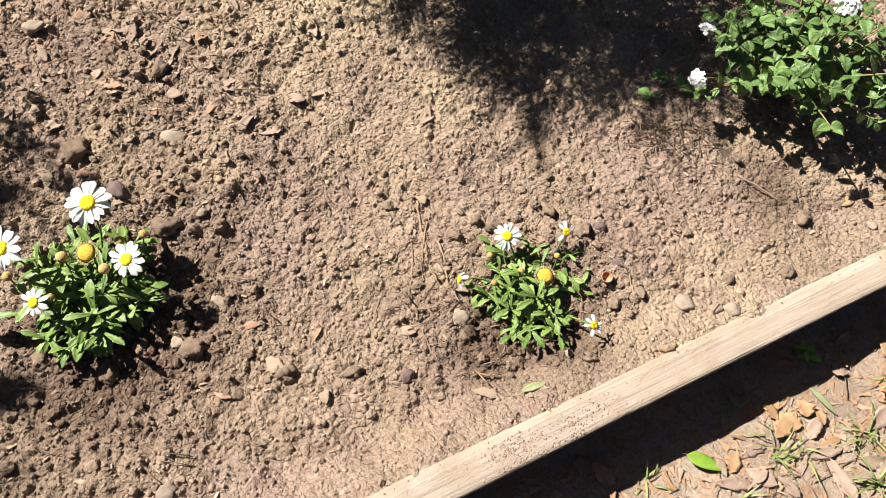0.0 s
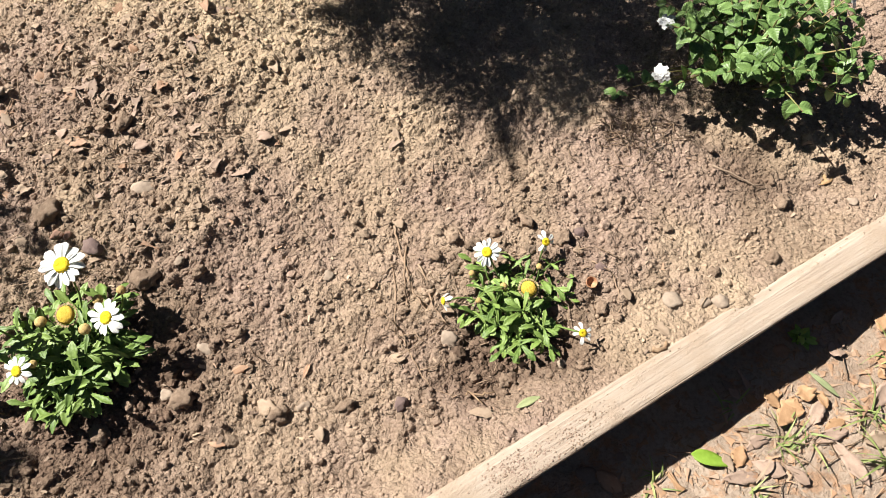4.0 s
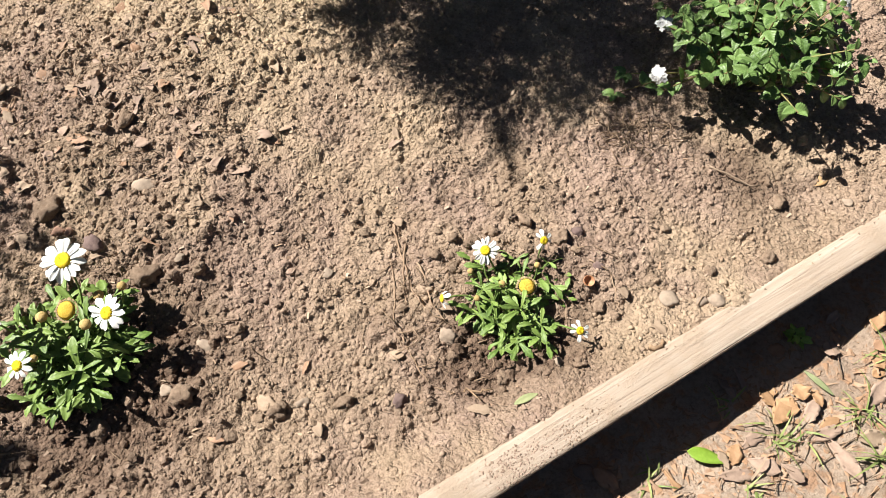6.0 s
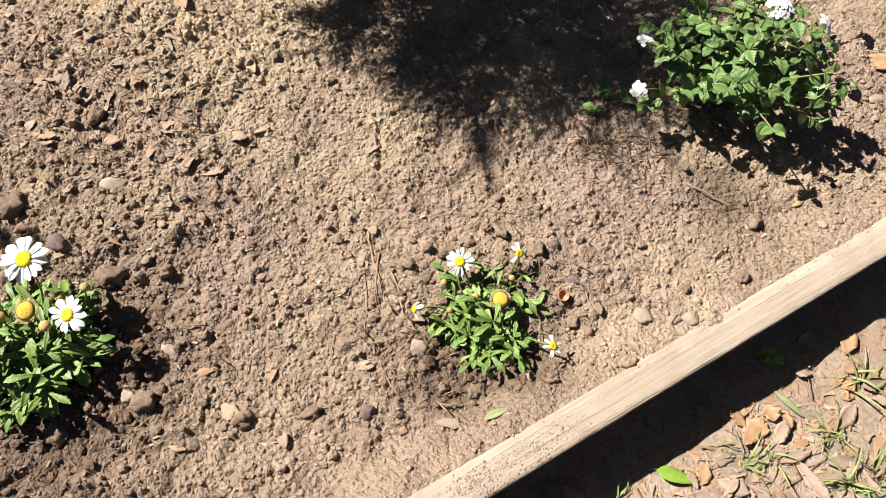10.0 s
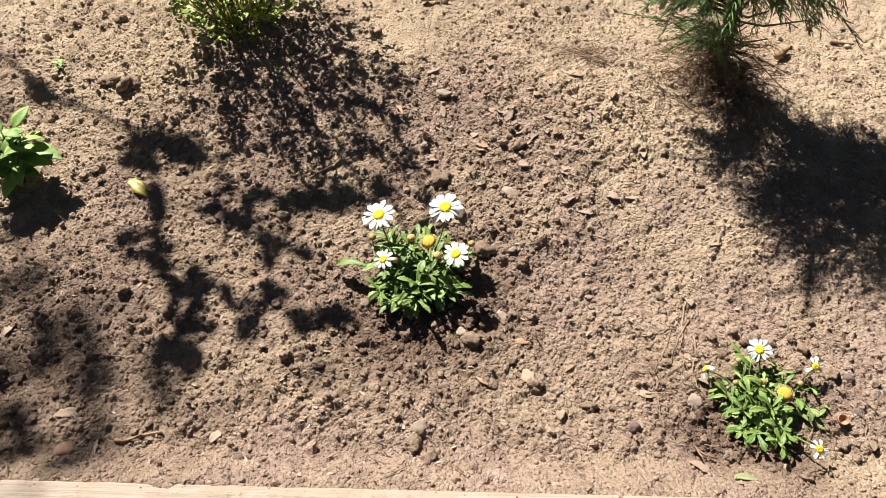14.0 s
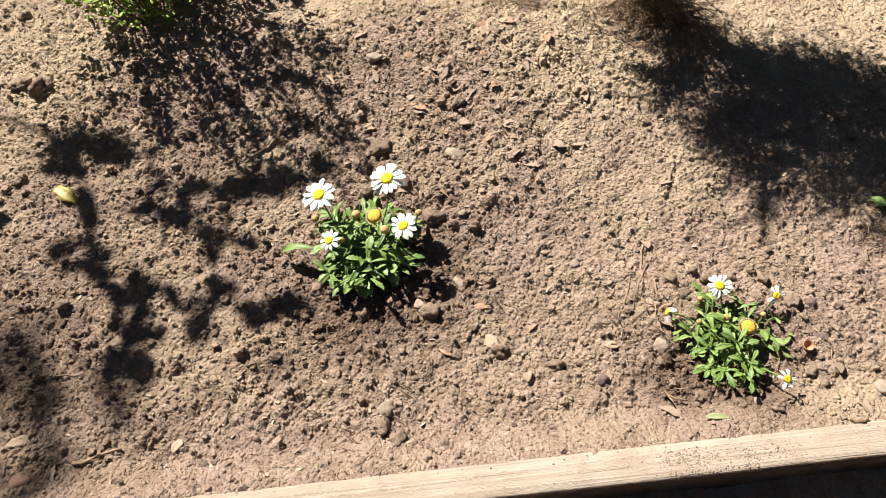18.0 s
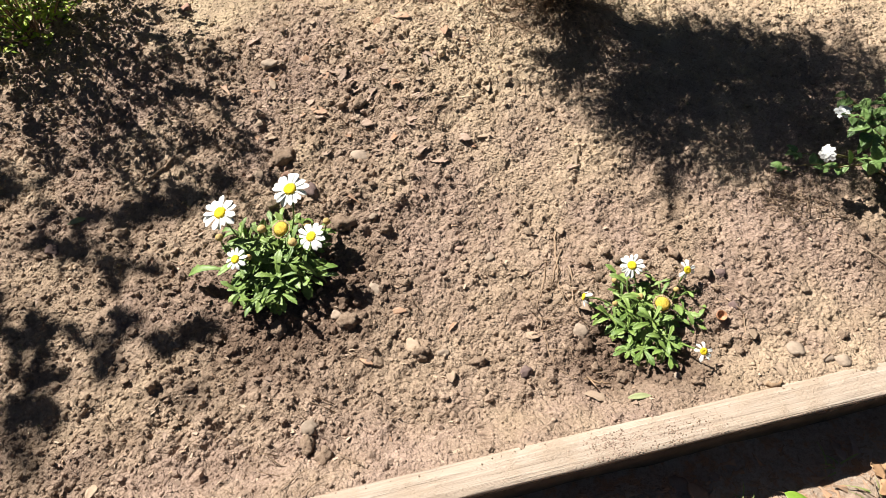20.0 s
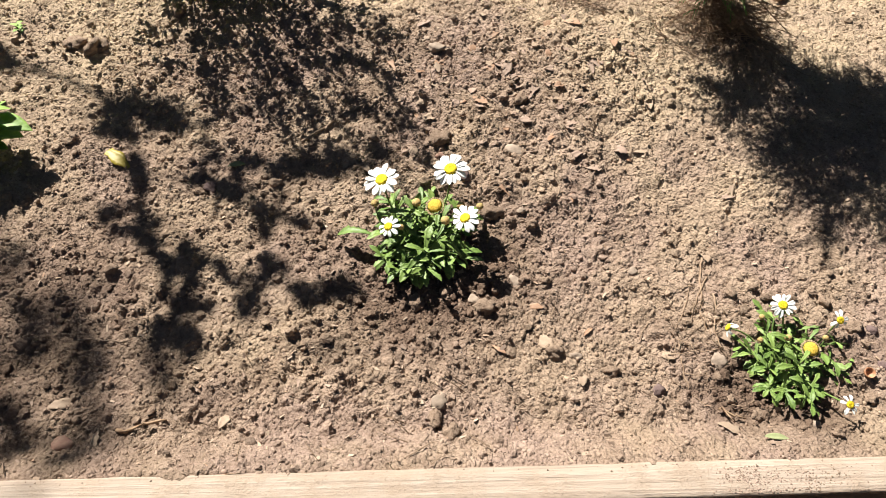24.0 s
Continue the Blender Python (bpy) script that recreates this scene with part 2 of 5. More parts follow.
def make_flake():
    n = Nodes("soil_flake")
    c = n.ramp(n.island(), (0.0, (0.17, 0.115, 0.085)), (0.4, (0.36, 0.262, 0.20)), (0.8, (0.46, 0.35, 0.255)), (1.0, (0.40, 0.25, 0.16)))
    c = n.mix(n.attr("damp"), c, (0.15, 0.10, 0.07))
    return n.set(Base_Color=c, Roughness=0.85).mat


SCRAP, FLAKE = make_scrap(), make_flake()
ACORN = make_plain("acorn_shell", (0.36, 0.17, 0.09), (0.50, 0.27, 0.15), 0.5, 80, 0.4)


# ---------------------------------------------------------------- mesh helpers
def mesh_of(name, verts, faces, material, smooth=True):
    me = bpy.data.meshes.new(name)
    me.from_pydata([tuple(v) for v in verts], [], faces)
    me.materials.append(material)
    if smooth:
        me.polygons.foreach_set("use_smooth", [True] * len(me.polygons))
    me.update()
    return me


def child(name, mesh, parent, m=None, label=""):
    ob = new(name, mesh)
    ob.parent = parent
    if m is not None:
        ob.matrix_basis = m
    return tagged(ob, label)


def empty(name, at, label, category, group="", kind=""):
    ob = new(name)
    ob.empty_display_size = 0.05
    ob.location = at
    return tagged(ob, label, category, group, kind)


def tube(points, radii, sides=6):
    """Vertices and faces of a tapered tube along points."""
    verts, faces = [], []
    pts = [Vector(p) for p in points]
    for i, p in enumerate(pts):
        d = (pts[min(i + 1, len(pts) - 1)] - pts[max(i - 1, 0)]).normalized()
        a = d.orthogonal().normalized()
        b = d.cross(a)
        for k in range(sides):
            w = 2 * math.pi * k / sides
            verts.append(p + (a * math.cos(w) + b * math.sin(w)) * radii[i])
    for i in range(len(pts) - 1):
        for k in range(sides):
            q = (k + 1) % sides
            faces.append((i * sides + k, i * sides + q, (i + 1) * sides + q, (i + 1) * sides + k))
    faces.append(tuple(range(sides))[::-1])
    faces.append(tuple(range((len(pts) - 1) * sides, len(pts) * sides)))
    return verts, faces


def join(parts):
    verts, faces = [], []
    for v, f in parts:
        o = len(verts)
        verts += list(v)
        faces += [tuple(i + o for i in q) for q in f]
    return verts, faces


def blade(length, width, outline, curl=0.0, fold=0.0, twist=0.0, seg=8, tooth=0.0, thick=0.0006, rnd=None, ruffle=0.0):
    """A leaf along +y from the origin: outline(t) gives the half width, curl bends it down, fold lifts the margins."""
    rnd = rnd or random
    verts, faces = [], []
    y = z = 0.0
    step = length / seg
    rows = []
    for i in range(seg + 1):
        t = i / seg
        a = -curl * t
        hw = outline(t) * width * 0.5
        if tooth and 0.15 < t < 0.97:
            hw *= 1 + (tooth if i % 2 else -tooth)
        tw = twist * t
        row = []
        for s in (-1.0, -0.5, 0.0, 0.5, 1.0):
            x = s * hw
            up = abs(s) * hw * fold + (rnd.uniform(-1, 1) * ruffle * width if abs(s) == 1 else 0)
            row.append(Vector((x * math.cos(tw) - up * math.sin(tw), y - up * math.sin(a), z + up * math.cos(a) * math.cos(tw) + x * math.sin(tw))))
        rows.append(row)
        y += math.cos(a) * step
        z += math.sin(a) * step
    for row in rows:
        verts += row
    n = len(verts)
    for row in rows:
        verts += [p - Vector((0, 0, thick)) for p in row]
    for i in range(seg):
        for k in range(4):
            q = (i * 5 + k, i * 5 + k + 1, (i + 1) * 5 + k + 1, (i + 1) * 5 + k)
            faces.append(q)
            faces.append(tuple(j + n for j in q[::-1]))
        for k, flip in ((0, False), (4, True)):
            q = (i * 5 + k, (i + 1) * 5 + k, (i + 1) * 5 + k + n, i * 5 + k + n)
            faces.append(q[::-1] if flip else q)
    return verts, faces


def oval(t):
    return max(0.04, math.sin(math.pi * min(1, t * 0.96 + 0.03)) ** 0.75)


def spoon(t):
    return max(0.13, (0.22 + 0.9 * t ** 1.1) if t < 0.62 else max(0.08, math.cos((t - 0.62) / 0.38 * math.pi / 2) ** 0.65 * 0.98))


def torn(t):
    return 0.7 + 0.28 * math.sin(2.2 + 4.0 * t) - 0.35 * t * t


def ovate(t):
    return max(0.04, math.sin(math.pi * t ** 0.72) ** 0.8 if 0 < t < 1 else 0.04)


def pointed(t):
    return max(0.04, math.sin(math.pi * t ** 0.66) ** 0.72 * (1 - 0.25 * t ** 4) if 0 < t < 1 else 0.04)


def lump(r, seed, squash=0.7, rough=0.25, sub=2):
    """A rough, irregular clod or pebble of radius r about the origin."""
    bm = bmesh.new()
    bmesh.ops.create_icosphere(bm, subdivisions=sub, radius=1.0)
    o = Vector((seed * 3.7, seed * 1.3, seed * 2.1))
    rr = random.Random(seed)
    sx, sy = rr.uniform(0.8, 1.25), rr.uniform(0.8, 1.2)
    cuts = []
    for k in range(11):
        c = Vector((rr.gauss(0, 1), rr.gauss(0, 1), rr.gauss(0, 1))).normalized()
        cuts.append((c, rr.uniform(0.62, 1.0)))
    for v in bm.verts:
        d = v.co.normalized()
        reach = min([1.1] + [p / max(d.dot(c), 0.05) for c, p in cuts])
        k = reach * (1 + rough * 0.8 * noise.noise(d * 1.7 + o) + rough * 0.6 * noise.noise(d * 4.3 + o))
        v.co = Vector((d.x * sx, d.y * sy, d.z * squash)) * k * r
    verts = [v.co.copy() for v in bm.verts]
    faces = [tuple(v.index for v in f.verts) for f in bm.faces]
    bm.free()
    return verts, faces


def aim(at, direction, roll=0.0, scale=1.0):
    """A pose whose +y points along direction, with +z as far up as it goes."""
    y = Vector(direction).normalized()
    z = Vector((0, 0, 1)) - y * y.z
    z = z.normalized() if z.length > 1e-3 else Vector((1, 0, 0))
    x = y.cross(z)
    m = Matrix((x, y, z)).transposed().to_4x4()
    return Matrix.Translation(at) @ m @ Matrix.Rotation(roll, 4, "Y") @ Matrix.Scale(scale, 4)


# ---------------------------------------------------------------- the bed's ground
# u runs along the timber edge, v into the bed.
EDGE = Vector((0.171, 0.298))
AU, AV = Vector((0.9063, 0.4226)), Vector((-0.4226, 0.9063))
STEP, U0, U1, V0, V1 = 0.0021, -2.45, 1.65, -0.042, 2.5
TOP = 0.050                                   # height of the timber's top
OUT = -0.054                                  # height of the ground outside the bed


def smooth(a, b, v):
    k = np.clip((v - a) / (b - a), 0, 1)
    return k * k * (3 - 2 * k)


def hill(x, y, cx, cy, r):
    return np.exp(-((x - cx) ** 2 + (y - cy) ** 2) / (2 * r * r))


def broad(x, y):
    h = 0.055 * smooth(0.25, 1.05, y) + 0.045 * hill(x, y, -0.35, 1.12, 0.2) + 0.05 * hill(x, y, -0.75, 1.3, 0.35)
    h = h - 0.03 * smooth(1.35, 1.7, y) * smooth(-0.6, -0.1, x) + 0.02 * hill(x, y, 0.3, 0.5, 0.25)
    h = h - 0.022 * hill(x, y, -0.2, 0.5, 0.16) + 0.05 * hill(x, y, -1.7, 0.75, 0.3) + 0.045 * hill(x, y, -0.07, 1.235, 0.06) - 0.02 * hill(x, y, -1.0, -0.05, 0.2)
    return h


def value_noise(x, y, scale, seed, octaves=1, gain=0.5):
    rng = np.random.default_rng(seed)
    table = rng.random((256, 256))
    total, amp, norm = 0.0, 1.0, 0.0
    for o in range(octaves):
        px, py = x * scale + 17.3 * o, y * scale + 9.1 * o
        ix, iy = np.floor(px).astype(int), np.floor(py).astype(int)
        fx, fy = px - ix, py - iy
        fx, fy = fx * fx * (3 - 2 * fx), fy * fy * (3 - 2 * fy)
        a, b = table[ix & 255, iy & 255], table[(ix + 1) & 255, iy & 255]
        c, d = table[ix & 255, (iy + 1) & 255], table[(ix + 1) & 255, (iy + 1) & 255]
        total = total + amp * ((a * (1 - fx) + b * fx) * (1 - fy) + (c * (1 - fx) + d * fx) * fy)
        norm += amp
        amp *= gain
        scale *= 2.03
    return total / norm


def crumbs(x, y, size, seed, chance):
    """Heights of rounded crumbs of about that size, one to a jittered cell, where chance (0..1) lets them be."""
    rng = np.random.default_rng(seed)
    jx, jy, jr, jc = (rng.random((256, 256)) for _ in range(4))
    px, py = x / size, y / size
    ix, iy = np.floor(px).astype(int), np.floor(py).astype(int)
    best = np.zeros_like(x)
    for ox in (-1, 0, 1):
        for oy in (-1, 0, 1):
            cx, cy = (ix + ox) & 255, (iy + oy) & 255
            dx = px - (ix + ox + 0.15 + 0.7 * jx[cx, cy])
            dy = py - (iy + oy + 0.15 + 0.7 * jy[cx, cy])
            r = 0.3 + 0.35 * jr[cx, cy]
            q = 1 - (dx * dx + dy * dy) / (r * r)
            tilt = 1 + 0.6 * ((jx[cy, cx] - 0.5) * dx + (jr[cy, cx] - 0.5) * dy) * 2 / r
            cap = np.clip(q * 1.35, 0, 1) ** 0.9 * r * (0.4 + 0.45 * jy[cy, cx]) * tilt
            best = np.maximum(best, np.where(jc[cx, cy] < chance, cap, 0))
    return best * size


nu, nv = int((U1 - U0) / STEP), int((V1 - V0) / STEP)
gu, gv = np.meshgrid(U0 + STEP * np.arange(nu), V0 + STEP * np.arange(nv), indexing="ij")
gx, gy = EDGE.x + gu * AU.x + gv * AV.x, EDGE.y + gu * AU.y + gv * AV.y
# how cloddy, how damp and how sandy the soil is, place by place
patch = value_noise(gx, gy, 5.0, 3, 3)
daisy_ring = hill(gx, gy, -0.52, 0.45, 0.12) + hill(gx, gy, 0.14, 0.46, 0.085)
cloddy = np.clip(0.42 + 0.9 * (patch - 0.5) + 0.35 * smooth(-0.15, -0.6, gx) + 0.5 * daisy_ring + 0.45 * hill(gx, gy, 0.13, 0.52, 0.13) - 0.45 * hill(gx, gy, 0.35, 0.7, 0.2) - 0.1 * smooth(0.12, 0.03, gv), 0.05, 1)
cloddy = cloddy * (1 - 0.75 * hill(gx, gy, -0.95, 1.15, 0.09))
warpx = gx + 0.008 * (value_noise(gx, gy, 60, 5, 2, 0.5) - 0.5)
warpy = gy + 0.008 * (value_noise(gx, gy, 60, 6, 2, 0.5) - 0.5)


def billow(scale, seed):
    """Irregular rounded lumps with sharp creases between them."""
    return np.abs(2 * value_noise(warpx, warpy, scale, seed, 2, 0.4) - 1) * (0.35 + 1.3 * value_noise(gx, gy, 13, seed + 20, 3, 0.6))


near = 0.3 + 0.7 * smooth(1.6, 1.25, gv)
ragx = warpx + 0.007 * (value_noise(gx, gy, 125, 51, 2, 0.6) - 0.5)
ragy = warpy + 0.007 * (value_noise(gx, gy, 125, 52, 2, 0.6) - 0.5)
relief = 0.024 * (value_noise(gx, gy, 9, 7, 3) - 0.5) + 0.013 * (value_noise(gx, gy, 34, 8, 3, 0.55) - 0.5)
relief = relief + (0.2 + 0.8 * cloddy) * 0.0085 * billow(40, 31) + 0.0034 * billow(84, 32)
relief = relief + crumbs(ragx, ragy, 0.036, 11, 0.13 * cloddy ** 1.5) * 0.45
relief = relief + crumbs(ragx, ragy, 0.020, 12, 0.36 * cloddy) * 0.42
relief = relief + crumbs(ragx, ragy, 0.0115, 13, 0.18 + 0.42 * cloddy) * 0.54
relief = relief + crumbs(ragx + 0.003, ragy, 0.0074, 14, 0.70) * 0.64 * near
relief = relief * (1 - 0.75 * hill(gx, gy, -0.93, 1.155, 0.075)) + 0.0028 * (value_noise(gx, gy, 190, 9, 2) - 0.5) - 0.005
calm = smooth(0.0, 0.08, gv)
gz = broad(gx, gy) + relief * (0.7 + 0.3 * calm) - 0.018 * hill(gx, gy, 0.14, 0.46, 0.05)
brim = smooth(0.11, 0.0, gv)
over = 0.005 * smooth(0.40, 0.75, value_noise(gx, gy, 11, 41, 4, 0.6)) + 0.004 * np.exp(-((gu + 0.06) / 0.10) ** 2)
gz = gz * (1 - brim) + brim * (TOP - 0.006 + 0.55 * relief + over - 0.5 * np.clip(-gv, 0, 1))
gz = gz - 0.13 * smooth(V1 - 0.4, V1, gv) - 0.13 * smooth(U0 + 0.35, U0, gu) - 0.13 * smooth(U1 - 0.35, U1, gu)
# The terms at the bed's lower end and conifer foot just darken the soil.
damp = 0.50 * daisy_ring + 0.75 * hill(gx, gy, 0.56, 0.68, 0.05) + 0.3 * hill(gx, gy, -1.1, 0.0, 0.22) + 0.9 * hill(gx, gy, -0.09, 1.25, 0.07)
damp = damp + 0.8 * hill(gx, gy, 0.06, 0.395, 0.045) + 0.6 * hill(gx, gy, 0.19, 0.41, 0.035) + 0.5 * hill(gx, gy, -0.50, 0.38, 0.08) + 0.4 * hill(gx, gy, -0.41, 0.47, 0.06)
damp = damp + 0.10 * smooth(-0.22, -0.5, gx) * smooth(-1.4, -1.0, gx) * smooth(1.08, 0.85, gy) * smooth(0.1, 0.3, gy) + 0.25 * hill(gx, gy, -1.05, -0.05, 0.25)
damp = damp + 0.24 * smooth(0.48, 0.74, value_noise(gx, gy, 4, 21, 4)) * smooth(-0.1, -0.45, gx) * smooth(-1.25, -0.85, gx)
damp = damp + 0.24 * smooth(0.5, 0.7, value_noise(gx, gy, 26, 22, 3)) * (0.4 + cloddy)
damp = np.clip(damp, 0, 0.9)
sandy = 1.6 * hill(gx, gy, -0.93, 1.155, 0.085) + 0.75 * smooth(1.0, 1.5, gy) * smooth(V1 - 0.3, V1 - 1.0, gv) * smooth(U1 - 0.2, U1 - 0.8, gu) + 1.0 * hill(gx, gy, -0.27, 1.06, 0.12)
sandy = sandy + 0.45 * smooth(-1.15, -1.5, gx)
sandy = np.clip(sandy * (0.5 + value_noise(gx, gy, 14, 23, 3)) + 0.45 * smooth(0.5, 0.75, value_noise(gx, gy, 7, 24, 3)), 0, 1)


def outer(x, y):
    """The height of the ground outside the bed."""
    return OUT + 0.016 * noise.noise((x * 6, y * 6, 0)) + 0.008 * noise.noise((x * 26, y * 26, 3))


def ground(x, y):
    """The height of the ground at a place."""
    d = Vector((x, y)) - EDGE
    u, v = d.dot(AU), d.dot(AV)
    if v < -0.05:
        return outer(x, y)
    if v < 0:
        return TOP
    i, j = int((u - U0) / STEP), int((v - V0) / STEP)
    if not (0 <= i < nu and 0 <= j < nv):
        return OUT
    return float(gz[i, j])


def build_soil():
    iu = [i for i in range(nu) if -1.3 <= U0 + STEP * i <= 0.95 or (i % 2 == 0 and -1.9 < U0 + STEP * i < 1.25) or i % 6 == 0]
    jv = [j for j in range(nv) if V0 + STEP * j <= 1.16 or (j % 2 == 0 and V0 + STEP * j < 1.7) or j % 6 == 0]
    pick = np.ix_(iu, jv)
    co = np.stack([gx[pick], gy[pick], gz[pick]], -1).reshape(-1, 3)
    a, b = len(iu), len(jv)
    q = np.arange(a * b).reshape(a, b)
    faces = np.stack([q[:-1, :-1], q[1:, :-1], q[1:, 1:], q[:-1, 1:]], -1).reshape(-1, 4)
    me = bpy.data.meshes.new("garden_soil")
    me.vertices.add(len(co))
    me.vertices.foreach_set("co", co.ravel())
    me.loops.add(faces.size)
    me.loops.foreach_set("vertex_index", faces.ravel())
    me.polygons.add(len(faces))
    me.polygons.foreach_set("loop_start", np.arange(0, faces.size, 4))
    me.polygons.foreach_set("use_smooth", np.ones(len(faces), bool))
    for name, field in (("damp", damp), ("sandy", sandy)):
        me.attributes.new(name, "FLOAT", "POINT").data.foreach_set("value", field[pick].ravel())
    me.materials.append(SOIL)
    me.update()
    me.validate()
    return tagged(new("garden_soil", me), "dry crumbly tan soil of a raised garden bed with damp dark patches", "soil", kind="structure")


build_soil()


def build_outer_ground():
    """The ground that the bed stands on: fine near the timber, reaching to the horizon."""
    lines = sorted({*np.round(np.arange(-1.2, 1.45, 0.015), 4), *(-80, -30, -12, -5, -3.2, -2.7, -2.3, -2.0, -1.6, 1.6, 1.8, 2.2, 3.2, 6, 12, 30, 80)})
    rows = sorted({*np.round(np.arange(-0.9, 0.0, 0.015), 4), *(-80, -30, -12, -5, -2.5, -1.4, 0.02, 0.09, 0.6, 1.2, 1.8, 2.15, 2.4, 3.0, 5, 12, 30, 80)})
    verts = []
    for u in lines:
        for v in rows:
            p = EDGE + AU * u + AV * v
            near = abs(u) < 3.5 and -1.5 < v < 0.1
            z = OUT + 0.07 * float(smooth(-0.02, 0.08 if abs(u) < 2.7 else 3.0, v)) + (0.016 * noise.noise((p.x * 6, p.y * 6, 0)) + 0.008 * noise.noise((p.x * 26, p.y * 26, 3)) if near else -0.02)
            verts.append((p.x, p.y, z - (0.14 if 0.05 < v < 2.2 and -2.2 < u < 1.45 else 0)))
    b = len(rows)
    faces = [(i * b + j, (i + 1) * b + j, (i + 1) * b + j + 1, i * b + j + 1) for i in range(len(lines) - 1) for j in range(b - 1)]
    return tagged(new("ground", mesh_of("ground", verts, faces, LITTER_GROUND)), "bare pale earth with leaf litter outside the bed", "ground", kind="structure")


build_outer_ground()


def board(u0, u1, prof, n, seed):
    """A rough-sawn board along u with worn arrises and slight waves along its length."""
    verts, faces = [], []
    for i in range(n + 1):
        u = u0 + (u1 - u0) * i / n
        for k, (d, z) in enumerate(prof):
            wob = 0.0012 * noise.noise((u * 3, k * 0.3, seed)) + 0.0008 * noise.noise((u * 22, k * 1.7, seed + 3))
            chip = 0.006 * max(0, noise.noise((u * 9, 7, k * 0.2 + seed)) - 0.2) if k in (0, 1, 5, 6) else 0
            verts.append((u, -d + wob, TOP - z + wob * 0.6 - chip))
    m = len(prof)
    for i in range(n):
        for k in range(m):
            q = (k + 1) % m
            faces.append((i * m + k, (i + 1) * m + k, (i + 1) * m + q, i * m + q))
    return verts, faces + [tuple(range(m)), tuple(range(n * m, n * m + m))[::-1]]


def build_timber():
    w = 0.0475
    rail = empty("timber_edging", (EDGE.x, EDGE.y, 0), "weathered pale wooden edging of a raised bed, dusted with soil", "garden edging")
    rail.rotation_euler = (0, 0, math.atan2(AU.y, AU.x))
    top = [(-0.007, 0.003), (-0.003, 0.0), (0.010, -0.0005), (0.024, 0.0), (0.036, -0.0005), (0.045, 0.0005), (w, 0.0025), (w - 0.003, 0.010), (w - 0.008, 0.024), (-0.007, 0.024)]
    low = [(0.0, 0.028), (0.002, 0.026), (0.008, 0.026), (0.016, 0.026), (0.022, 0.026), (0.026, 0.027), (0.029, 0.030), (0.030, 0.05), (0.030, 0.18), (0.0, 0.18)]
    child("top_board", mesh_of("top_board", *board(-2.6, 1.8, top, 420, 1), TIMBER), rail, None, "pale sunlit top board with split grain")
    # Set back and coloured dark to carry the shade on the outer face.
    child("lower_board", mesh_of("lower_board", *board(-2.6, 1.8, low, 260, 9), TIMBER_DARK), rail, None, "dark lower board, its shade painted into the stained wood")


build_timber()


# ---------------------------------------------------------------- daisies
R = random.Random(4)
LEAF_SHAPES = [mesh_of("leaf", *blade(1.0, w, spoon, curl, 0.3, tw, 13, 0.11, 0.008, R), DAISY_LEAF)
               for w, curl, tw in ((0.30, 0.5, 0.2), (0.34, 0.9, -0.3), (0.27, 1.3, 0.4), (0.31, 0.2, -0.2), (0.36, 1.0, 0.1), (0.28, 0.7, 0.6))]


def petal_shape(curl, w):
    return mesh_of("petal", *blade(1.0, w, lambda t: max(0.3, 0.45 + 0.6 * t) if t < 0.7 else max(0.16, 0.87 * math.cos((t - 0.7) / 0.3 * 1.4)), curl, 0.3, 0.1, 6, 0, 0.012, R), PETAL)


PETALS = [petal_shape(c, w) for c, w in ((0.15, 0.60), (0.4, 0.66), (-0.2, 0.56), (0.6, 0.62))]


def dome(r, h, material, name="disc", dimple=0.0):
    verts, faces = [(0, 0, h - dimple)], []
    rings, seg = 5, 16
    for i in range(1, rings + 1):
        a = i / rings
        for k in range(seg):
            w = 2 * math.pi * (k + 0.5 * (i % 2)) / seg
            z = h * math.sqrt(max(0, 1 - a * a)) - dimple * math.exp(-(a / 0.45) ** 2) + (0.0006 if (k + i) % 2 else 0)
            verts.append((r * a * math.cos(w), r * a * math.sin(w), z))
    faces += [(0, 1 + k, 1 + (k + 1) % seg) for k in range(seg)]
    for i in range(rings - 1):
        for k in range(seg):
            q = (k + 1) % seg
            a, b = 1 + i * seg, 1 + (i + 1) * seg
            faces.append((a + k, b + k, b + q, a + q))
    o = 1 + (rings - 1) * seg
    verts.append((0, 0, -h * 0.6))
    faces += [(len(verts) - 1, o + (k + 1) % seg, o + k) for k in range(seg)]
    return mesh_of(name, verts, faces, material)


def flower_head(parent, at, normal, size, petals, rnd, droop=0.0, skip=0):
    """An open daisy: a yellow disc, and its white petals as pieces of it."""
    m = Vector(normal).to_track_quat("Z", "Y").to_matrix().to_4x4()
    disc = child("flower_disc", dome(size * 0.19, size * 0.08, DISC, "flower_disc", size * 0.03), parent, Matrix.Translation(at) @ m, "yellow flower centre")
    for k in range(petals):
        if skip and k % skip == 1:
            continue
        w = 2 * math.pi * (k + rnd.uniform(-0.25, 0.25)) / petals
        tilt = rnd.uniform(-0.1, 0.22) - droop * rnd.uniform(0.4, 1.2)
        d = Vector((math.cos(w), math.sin(w), tilt))
        child("petal", PETALS[rnd.randrange(len(PETALS))], disc, aim(Vector((math.cos(w), math.sin(w), 0)) * size * 0.16, d, rnd.uniform(-0.3, 0.3), size * rnd.uniform(0.28, 0.39)))
    return disc


